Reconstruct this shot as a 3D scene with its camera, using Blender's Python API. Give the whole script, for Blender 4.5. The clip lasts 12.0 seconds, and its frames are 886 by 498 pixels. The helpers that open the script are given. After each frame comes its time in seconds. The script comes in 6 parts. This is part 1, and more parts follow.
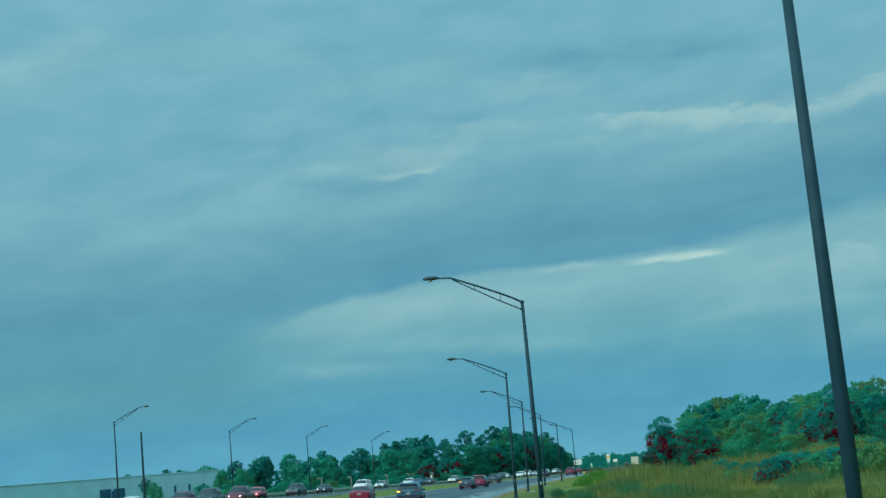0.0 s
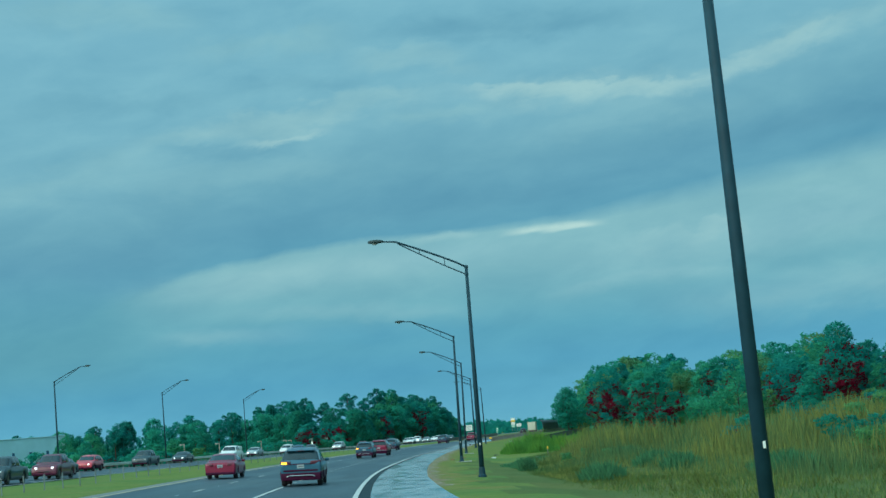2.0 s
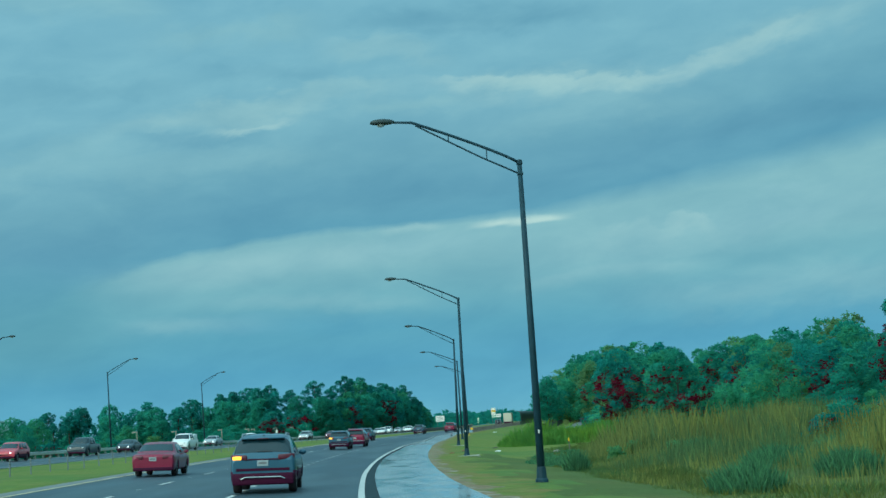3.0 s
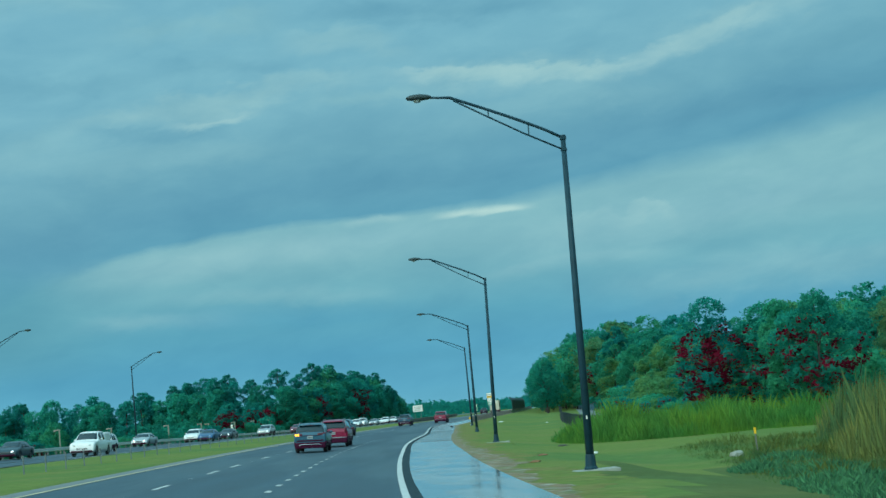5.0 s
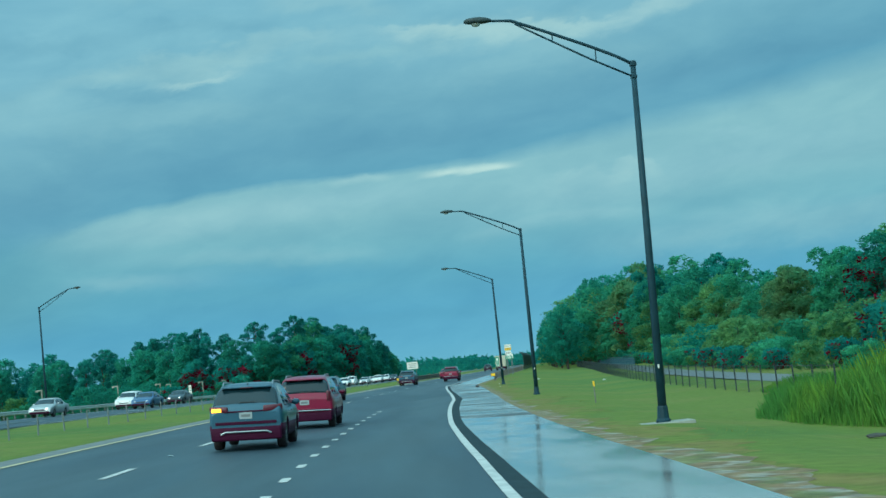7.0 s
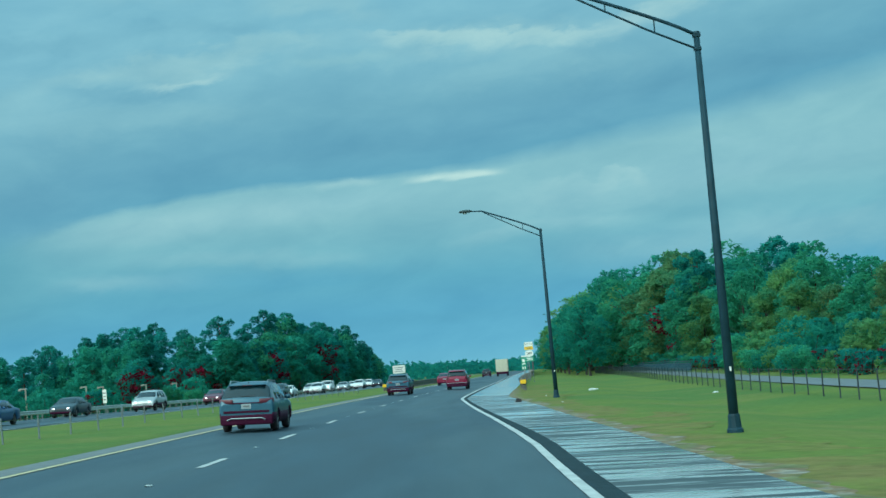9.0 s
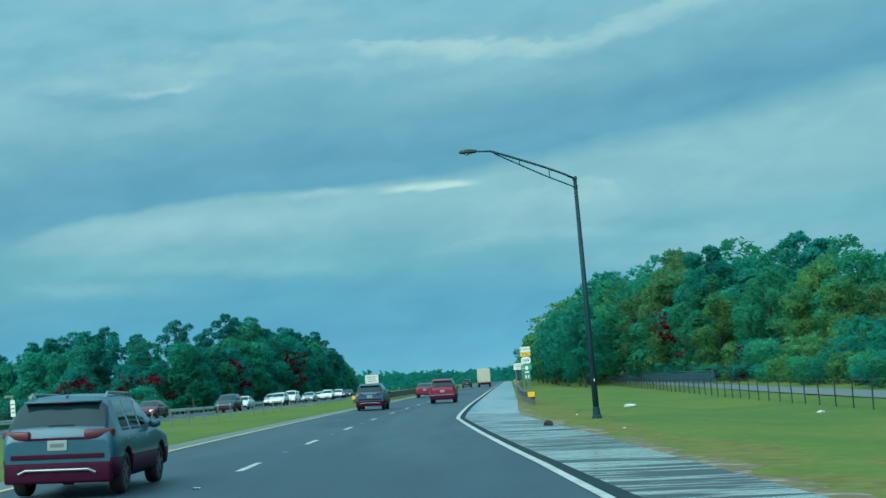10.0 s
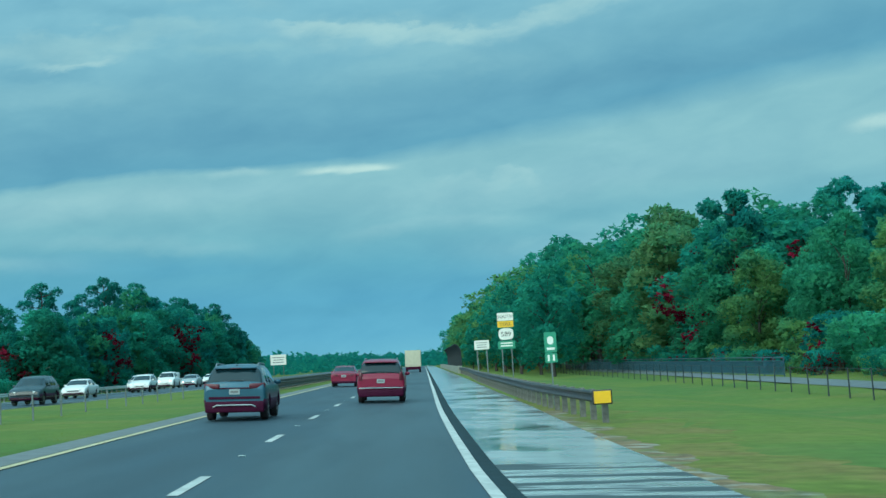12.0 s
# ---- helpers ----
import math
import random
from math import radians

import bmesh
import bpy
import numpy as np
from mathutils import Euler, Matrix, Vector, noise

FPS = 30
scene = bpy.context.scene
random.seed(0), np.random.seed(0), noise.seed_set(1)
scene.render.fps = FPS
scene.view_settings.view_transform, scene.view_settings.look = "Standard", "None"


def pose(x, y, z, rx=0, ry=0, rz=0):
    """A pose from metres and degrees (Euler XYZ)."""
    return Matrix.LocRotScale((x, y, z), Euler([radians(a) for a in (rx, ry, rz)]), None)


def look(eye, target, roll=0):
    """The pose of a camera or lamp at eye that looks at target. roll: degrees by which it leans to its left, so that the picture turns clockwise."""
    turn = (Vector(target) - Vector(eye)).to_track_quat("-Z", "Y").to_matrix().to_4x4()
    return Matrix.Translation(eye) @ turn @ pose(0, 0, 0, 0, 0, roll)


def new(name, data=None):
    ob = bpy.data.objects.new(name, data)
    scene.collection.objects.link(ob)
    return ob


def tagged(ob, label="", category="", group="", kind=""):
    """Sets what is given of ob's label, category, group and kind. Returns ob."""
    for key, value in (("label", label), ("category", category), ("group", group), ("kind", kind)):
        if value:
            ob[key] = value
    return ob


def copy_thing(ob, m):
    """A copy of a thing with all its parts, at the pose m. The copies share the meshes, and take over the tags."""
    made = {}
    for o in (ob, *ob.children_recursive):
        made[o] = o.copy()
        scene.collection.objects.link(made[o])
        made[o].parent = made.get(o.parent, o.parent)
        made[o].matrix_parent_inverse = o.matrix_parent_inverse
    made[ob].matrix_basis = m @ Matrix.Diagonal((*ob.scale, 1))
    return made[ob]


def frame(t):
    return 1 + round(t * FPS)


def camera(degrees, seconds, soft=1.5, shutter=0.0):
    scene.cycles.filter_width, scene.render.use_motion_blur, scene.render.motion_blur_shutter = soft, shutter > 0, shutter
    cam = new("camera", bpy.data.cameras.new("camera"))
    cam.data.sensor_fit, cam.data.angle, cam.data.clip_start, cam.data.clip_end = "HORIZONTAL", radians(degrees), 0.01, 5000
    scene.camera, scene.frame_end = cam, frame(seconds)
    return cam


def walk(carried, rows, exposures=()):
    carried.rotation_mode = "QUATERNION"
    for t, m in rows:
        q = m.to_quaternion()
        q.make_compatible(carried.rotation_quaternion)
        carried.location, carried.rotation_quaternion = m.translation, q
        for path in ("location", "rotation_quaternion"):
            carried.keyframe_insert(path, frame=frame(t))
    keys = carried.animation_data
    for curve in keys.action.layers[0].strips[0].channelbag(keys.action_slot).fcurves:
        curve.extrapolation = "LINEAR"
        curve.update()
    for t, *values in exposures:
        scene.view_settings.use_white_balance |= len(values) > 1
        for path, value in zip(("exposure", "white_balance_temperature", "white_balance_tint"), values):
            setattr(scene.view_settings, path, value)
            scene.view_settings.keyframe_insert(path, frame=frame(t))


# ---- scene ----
cam = camera(34.17, 12.0)
PATH = [
    (0.0, 0.000, 0.000, 1.144, -0.262, 9.138, 5.234),
    (0.5, -0.653, 11.257, 1.136, -1.589, 8.469, 5.311),
    (1.0, -1.133, 22.349, 1.091, -3.002, 7.991, 5.412),
    (1.5, -1.422, 33.203, 1.181, -4.225, 7.688, 5.495),
    (2.0, -1.690, 44.236, 1.161, -5.253, 7.430, 5.233),
    (2.5, -1.802, 55.429, 1.157, -6.076, 7.238, 4.849),
    (3.0, -1.805, 66.745, 1.096, -6.675, 6.985, 4.555),
    (5.0, 0.005, 112.756, 1.157, -8.012, 6.517, 5.662),
    (5.5, 0.692, 124.137, 1.161, -8.163, 5.994, 6.181),
    (6.0, 1.471, 135.515, 1.156, -8.243, 5.492, 6.485),
    (6.5, 2.454, 146.854, 1.131, -8.351, 5.093, 6.159),
    (7.0, 3.451, 158.417, 1.154, -8.537, 4.831, 6.021),
    (9.0, 8.616, 205.237, 1.209, -9.216, 4.991, 5.173),
    (9.5, 10.101, 217.025, 1.217, -9.729, 5.199, 4.731),
    (10.0, 11.741, 228.822, 1.243, -10.292, 5.315, 4.801),
    (10.5, 13.485, 240.598, 1.272, -10.829, 5.324, 4.789),
    (11.0, 15.360, 252.293, 1.289, -11.432, 5.192, 4.522),
    (11.5, 17.289, 263.893, 1.299, -12.311, 4.867, 4.203),
    (12.0, 19.191, 275.541, 1.299, -13.709, 4.457, 3.482),
]
walk(cam, [(t, pose(x, y, z, 90 + pitch, roll, yaw)) for t, x, y, z, yaw, pitch, roll in PATH], [(0.0, -0.15), (1.0, -0.10), (2.5, -0.07), (5.0, -0.08), (6.0, -0.02), (7.0, 0.02), (12.0, 0.06)])

# ---- light: an overcast sky with a long cloud bank, and a weak soft sun ----
SUN_EL, SUN_AZ = 33.0, 225.0
world = bpy.data.worlds.new("overcast_sky")
scene.world = world
world.use_nodes = True
WN, WL = world.node_tree.nodes, world.node_tree.links
WN.clear()


def wmath(op, a, b=None, c=None):
    n = WN.new("ShaderNodeMath")
    n.operation = op
    for i, v in enumerate((a, b, c)):
        if v is None:
            continue
        if isinstance(v, (int, float)):
            n.inputs[i].default_value = v
        else:
            WL.new(v, n.inputs[i])
    return n.outputs[0]


def wramp(value, stops):
    n = WN.new("ShaderNodeValToRGB")
    WL.new(value, n.inputs[0])
    els = n.color_ramp.elements
    while len(els) < len(stops):
        els.new(0.5)
    for e, (p, col) in zip(els, stops):
        e.position, e.color = p, (*col, 1)
    return n.outputs[0]


def wmix(fac, a, b, kind="MIX"):
    n = WN.new("ShaderNodeMix")
    n.data_type, n.blend_type = "RGBA", kind
    for sock, v in ((0, fac), (6, a), (7, b)):
        if isinstance(v, (int, float)):
            n.inputs[sock].default_value = v
        elif isinstance(v, tuple):
            n.inputs[sock].default_value = (*v, 1)
        else:
            WL.new(v, n.inputs[sock])
    return n.outputs[2]


wcoord = WN.new("ShaderNodeTexCoord")
wsep = WN.new("ShaderNodeSeparateXYZ")
WL.new(wcoord.outputs["Generated"], wsep.inputs[0])
elev = wmath("MULTIPLY", wmath("ARCSINE", wsep.outputs[2]), 57.2958)
azim = wmath("MULTIPLY", wmath("ARCTAN2", wsep.outputs[0], wsep.outputs[1]), 57.2958)


def wnoise(sx, sy, detail, rough=0.55, dist=0.0, off=0.0, tilt=0.0):
    """Noise over azimuth and elevation, in degrees; sx, sy: the size of a lump; tilt: rise for each degree to the right."""
    comb = WN.new("ShaderNodeCombineXYZ")
    WL.new(wmath("MULTIPLY", azim, 1.0 / sx), comb.inputs[0])
    WL.new(wmath("MULTIPLY", wmath("SUBTRACT", elev, wmath("MULTIPLY", azim, tilt)), 1.0 / sy), comb.inputs[1])
    comb.inputs[2].default_value = off
    n = WN.new("ShaderNodeTexNoise")
    WL.new(comb.outputs[0], n.inputs["Vector"])
    n.inputs["Scale"].default_value = 1.0
    n.inputs["Detail"].default_value = detail
    n.inputs["Roughness"].default_value = rough
    n.inputs["Distortion"].default_value = dist
    return n.outputs["Fac"]


# two warps that tear the edges of the cloud: broad and fine
warp_a = wnoise(5.0, 1.9, 5.0, 0.55, 0.0, 3.1, 0.06)
warp_b = wnoise(1.5, 0.75, 5.0, 0.58, 0.4, 8.4, 0.08)
torn = wmath("ADD", elev, wmath("ADD", wmath("MULTIPLY", wmath("SUBTRACT", warp_a, 0.5), 1.0), wmath("MULTIPLY", wmath("SUBTRACT", warp_b, 0.5), 0.7)))
shredded = wmath("ADD", 0.42, wmath("MULTIPLY", wnoise(2.4, 0.9, 6.0, 0.60, 0.5, 14.2, 0.08), 1.16))


def wsmooth(value, lo, hi, out0=0.0, out1=1.0):
    n = WN.new("ShaderNodeMapRange")
    n.interpolation_type = "SMOOTHSTEP"
    WL.new(value, n.inputs[0])
    for i, v in enumerate((lo, hi, out0, out1)):
        n.inputs[i + 1].default_value = v
    return n.outputs[0]


# the lower rim of the dark bank, as elevation over azimuth
rim = WN.new("ShaderNodeFloatCurve")
WL.new(wmath("DIVIDE", wmath("ADD", azim, 40.0), 100.0), rim.inputs["Value"])
rim_points = [(0.0, 6.2), (0.24, 6.2), (0.30, 6.3), (0.34, 6.6), (0.36, 7.2), (0.385, 7.6), (0.41, 7.9), (0.45, 8.0), (0.50, 8.1), (0.535, 8.35), (0.58, 8.9), (0.62, 9.3), (0.66, 10.0), (0.72, 10.6), (1.0, 11.0)]
curve = rim.mapping.curves[0]
while len(curve.points) < len(rim_points):
    curve.points.new(0.5, 0.5)
for pt, (a, b) in zip(curve.points, rim_points):
    pt.location = (a, b / 20.0)
rim.mapping.update()
over = wmath("SUBTRACT", wmath("ADD", elev, wmath("MULTIPLY", wmath("SUBTRACT", torn, elev), 0.45)), wmath("MULTIPLY", rim.outputs[0], 20.0))
# above the rim: the dark belly, then paler, higher cloud
bank_col = wramp(wmath("DIVIDE", over, 14.0), [
    (0.0, (0.105, 0.330, 0.450)), (0.10, (0.112, 0.326, 0.442)), (0.20, (0.142, 0.365, 0.465)), (0.32, (0.180, 0.420, 0.515)), (0.50, (0.188, 0.438, 0.540)), (0.75, (0.186, 0.436, 0.545)), (1.0, (0.20, 0.45, 0.56))])
# below it: clear air from the horizon up to a pale, far layer
air_col = wramp(wmath("DIVIDE", elev, 10.0), [
    (0.0, (0.130, 0.420, 0.560)), (0.12, (0.098, 0.378, 0.545)), (0.26, (0.078, 0.335, 0.500)), (0.40, (0.092, 0.345, 0.470)), (0.52, (0.140, 0.390, 0.475)), (0.66, (0.195, 0.435, 0.495)), (0.80, (0.215, 0.455, 0.510))])
# left of the pale wedge the air under the bank is a plain blue
left_air = wmath("MULTIPLY", wsmooth(azim, -8.5, -3.5, 1.0, 0.0), wsmooth(elev, 2.0, 5.0))
air_col = wmix(left_air, air_col, (0.098, 0.330, 0.425))
sharp = wsmooth(azim, 8.0, 20.0, 0.16, 0.55)
edge = wmath("ADD", 0.5, wmath("DIVIDE", over, wmath("MULTIPLY", sharp, 2.0)))
left_soft = wsmooth(azim, -9.0, -4.0, 0.12, 1.0)
edge_n = WN.new("ShaderNodeClamp")
WL.new(wmath("ADD", 0.5, wmath("MULTIPLY", wmath("SUBTRACT", edge, 0.5), left_soft)), edge_n.inputs[0])
col = wmix(edge_n.outputs[0], air_col, bank_col)


def band(az0, az1, e0, e1, bow, up, down, colour, strength, rag=1.0):
    """A ragged band of cloud from (az0, e0) to (az1, e1), bowed up in its middle, that fades over up and down degrees."""
    mid, half = (az0 + az1) / 2, (az1 - az0) / 2
    u = wmath("DIVIDE", wmath("SUBTRACT", azim, mid), half)
    line = wmath("ADD", wmath("ADD", (e0 + e1) / 2, wmath("MULTIPLY", u, (e1 - e0) / 2)), wmath("MULTIPLY", wmath("SUBTRACT", 1.0, wmath("MULTIPLY", u, u)), bow))
    d = wmath("SUBTRACT", wmath("ADD", elev, wmath("MULTIPLY", wmath("SUBTRACT", torn, elev), rag)), line)
    a = wsmooth(wmath("MAXIMUM", wmath("DIVIDE", d, up), wmath("DIVIDE", d, -down)), 0.0, 1.0, 1.0, 0.0)
    b = wsmooth(wmath("ABSOLUTE", u), 0.35, 1.0, 1.0, 0.0)
    return wmix(wmath("MULTIPLY", wmath("MULTIPLY", wmath("MULTIPLY", a, b), shredded), strength), col_now[0], colour)


PALE, CREAM, BRIGHT, BLUE, DUSK = (0.238, 0.478, 0.535), (0.300, 0.530, 0.560), (0.43, 0.64, 0.62), (0.078, 0.328, 0.478), (0.100, 0.300, 0.415)
col_now = [col]
for row in (
    # the pale wedge, its brightest body, its lower lip and the haze below it
    (-8.0, 12.0, 6.3, 7.2, 0.2, 0.9, 0.9, PALE, 0.75, 0.6), (-5.5, 6.0, 6.4, 7.0, 0.35, 0.7, 0.8, CREAM, 0.32, 0.8), (8.0, 30.0, 6.0, 7.4, 0.2, 1.3, 1.4, PALE, 0.62, 1.2),
    (-4.0, 8.0, 5.7, 5.1, -0.2, 0.5, 0.5, PALE, 0.35, 1.0), (9.0, 19.0, 5.2, 5.5, 0.3, 0.35, 0.7, PALE, 0.5, 0.8), (-6.5, 1.5, 4.7, 4.3, 0.1, 0.5, 0.55, PALE, 0.40, 0.8),
    (-4.0, 9.0, 4.5, 4.0, 0.0, 0.8, 0.7, BLUE, 0.5, 1.0), (12.0, 34.0, 4.3, 4.0, 0.2, 1.4, 1.5, PALE, 0.55, 1.2), (2.0, 14.0, 2.3, 2.3, 0.0, 0.6, 0.5, BLUE, 0.5, 0.5),
    # the bright seam under the rim, and heaped cloud to the right of it
    (8.0, 12.8, 7.70, 7.80, 0.05, 0.28, 0.18, BRIGHT, 1.0, 0.3), (9.6, 12.2, 7.62, 7.85, 0.0, 0.16, 0.14, BRIGHT, 0.8, 0.3), (4.5, 7.6, 7.75, 7.85, 0.1, 0.2, 0.3, CREAM, 0.7, 0.5),
    (15.6, 18.4, 6.6, 6.5, 0.85, 0.25, 0.9, CREAM, 0.45, 1.9), (16.3, 17.9, 7.0, 7.0, 0.4, 0.25, 0.5, CREAM, 0.35, 2.2), (13.0, 16.6, 6.6, 6.9, 0.25, 0.3, 0.7, CREAM, 0.30, 1.8), (17.8, 23.0, 6.7, 6.8, 0.3, 0.3, 0.8, PALE, 0.50, 1.8), (19.6, 22.0, 8.0, 8.0, 0.1, 0.3, 0.3, PALE, 0.55, 1.0),
    (29.5, 34.0, 8.0, 8.2, 0.0, 0.35, 0.4, BRIGHT, 0.7, 0.6),
    # the belly of the bank
    (-2.0, 13.0, 8.7, 9.6, 0.0, 0.9, 0.6, DUSK, 0.35, 0.8), (15.0, 33.0, 10.4, 11.2, 0.2, 1.0, 0.7, DUSK, 0.75, 0.8), (12.0, 27.0, 9.3, 9.5, 0.2, 0.6, 0.5, DUSK, 0.22, 0.8), (-14.0, -3.0, 8.2, 8.0, 0.3, 1.2, 1.0, DUSK, 0.30, 1.0),
    # pale bars and torn seams above it
    (-7.0, 3.5, 12.2, 13.0, 0.2, 0.7, 0.9, CREAM, 0.50, 1.8), (-2.5, 7.5, 12.9, 13.9, 0.0, 0.6, 0.8, CREAM, 0.45, 2.0), (-2.2, 2.2, 12.2, 12.6, 0.0, 0.22, 0.35, BRIGHT, 0.35, 1.4), (3.0, 9.5, 12.5, 12.8, 0.1, 0.6, 0.7, PALE, 0.6, 1.8),
    (6.0, 18.8, 14.0, 13.2, -0.35, 0.26, 0.65, BRIGHT, 0.62, 1.5), (7.0, 18.0, 13.5, 13.1, -0.25, 0.9, 1.0, CREAM, 0.50, 1.8), (16.0, 23.5, 13.2, 14.7, -0.1, 0.35, 0.8, BRIGHT, 0.42, 1.6), (17.0, 27.0, 13.5, 15.2, 0.0, 0.8, 1.2, CREAM, 0.42, 1.8),
    (2.0, 9.0, 15.2, 14.6, 0.2, 0.7, 0.9, CREAM, 0.38, 2.0), (-9.0, 4.0, 10.6, 11.0, 0.3, 0.9, 1.1, PALE, 0.40, 1.6), (-14.0, -4.0, 10.0, 12.2, 0.0, 0.9, 1.2, PALE, 0.45, 1.6), (-12.0, -1.0, 13.6, 13.9, 0.4, 0.6, 0.7, DUSK, 0.26, 1.4), (-3.0, 4.0, 14.4, 14.0, 0.2, 0.5, 0.6, DUSK, 0.22, 1.6), (-6.0, 2.0, 11.8, 11.9, 0.1, 0.3, 0.5, DUSK, 0.22, 1.4),
    (2.0, 17.0, 16.2, 15.3, 0.2, 0.8, 0.8, DUSK, 0.42, 1.4), (-20.0, -10.0, 15.6, 18.4, 0.0, 1.2, 1.8, CREAM, 0.40, 1.8), (-12.0, -2.0, 17.4, 17.0, 0.4, 0.9, 1.4, PALE, 0.50, 1.6), (-5.0, 4.0, 15.5, 16.2, 0.2, 0.7, 1.1, PALE, 0.50, 2.0), (8.0, 20.0, 11.3, 11.8, 0.2, 0.8, 0.8, PALE, 0.30, 1.6), (12.0, 17.0, 12.2, 12.0, 0.1, 0.4, 0.5, PALE, 0.35, 1.6),
):
    col_now[0] = band(*row)
# fine grain of the cloud
lumps = wnoise(3.6, 1.5, 6.0, 0.55, 0.3, 0.0, 0.07)
col = wmix(1.0, col_now[0], wramp(lumps, [(0.30, (0.885, 0.93, 0.955)), (0.5, (1.0, 1.0, 1.0)), (0.70, (1.13, 1.075, 1.045))]), "MULTIPLY")
# overhead, past the view, the cloud is plainer and a little brighter
high = wmath("MULTIPLY", wmath("SUBTRACT", elev, 20.0), 1 / 55.0)
hn = WN.new("ShaderNodeClamp")
WL.new(high, hn.inputs[0])
col = wmix(hn.outputs[0], col, (0.55, 1.22, 1.50))
# the cloud is thinner and brighter all round the hidden sun
glow = WN.new("ShaderNodeVectorMath")
glow.operation = "DOT_PRODUCT"
WL.new(wcoord.outputs["Generated"], glow.inputs[0])
glow.inputs[1].default_value = (math.sin(radians(SUN_AZ)) * math.cos(radians(SUN_EL)), math.cos(radians(SUN_AZ)) * math.cos(radians(SUN_EL)), math.sin(radians(SUN_EL)))
col = wmix(wsmooth(glow.outputs["Value"], 0.10, 1.0), col, (1.10, 1.75, 1.85))
nishita = WN.new("ShaderNodeTexSky")
nishita.sky_type, nishita.sun_disc = "NISHITA", False
nishita.sun_elevation, nishita.sun_rotation = radians(SUN_EL), radians(SUN_AZ)
sky_dim = wmix(1.0, nishita.outputs[0], (0.08, 0.08, 0.08), "MULTIPLY")
col = wmix(0.95, sky_dim, col)
col = wmix(1.0, col, (1.05, 1.11, 1.115), "MULTIPLY")
wbg = WN.new("ShaderNodeBackground")
WL.new(col, wbg.inputs[0])
wbg.inputs[1].default_value = 1.0
wout = WN.new("ShaderNodeOutputWorld")
WL.new(wbg.outputs[0], wout.inputs[0])

sun = new("sun", bpy.data.lights.new("sun", "SUN"))
sun.data.energy, sun.data.angle, sun.data.color = 1.7, radians(40), (0.88, 0.88, 0.68)
_a, _e = radians(SUN_AZ), radians(SUN_EL)
sun.matrix_world = look((0, 0, 60), (-math.sin(_a) * math.cos(_e), -math.cos(_a) * math.cos(_e), 60 - math.sin(_e)))


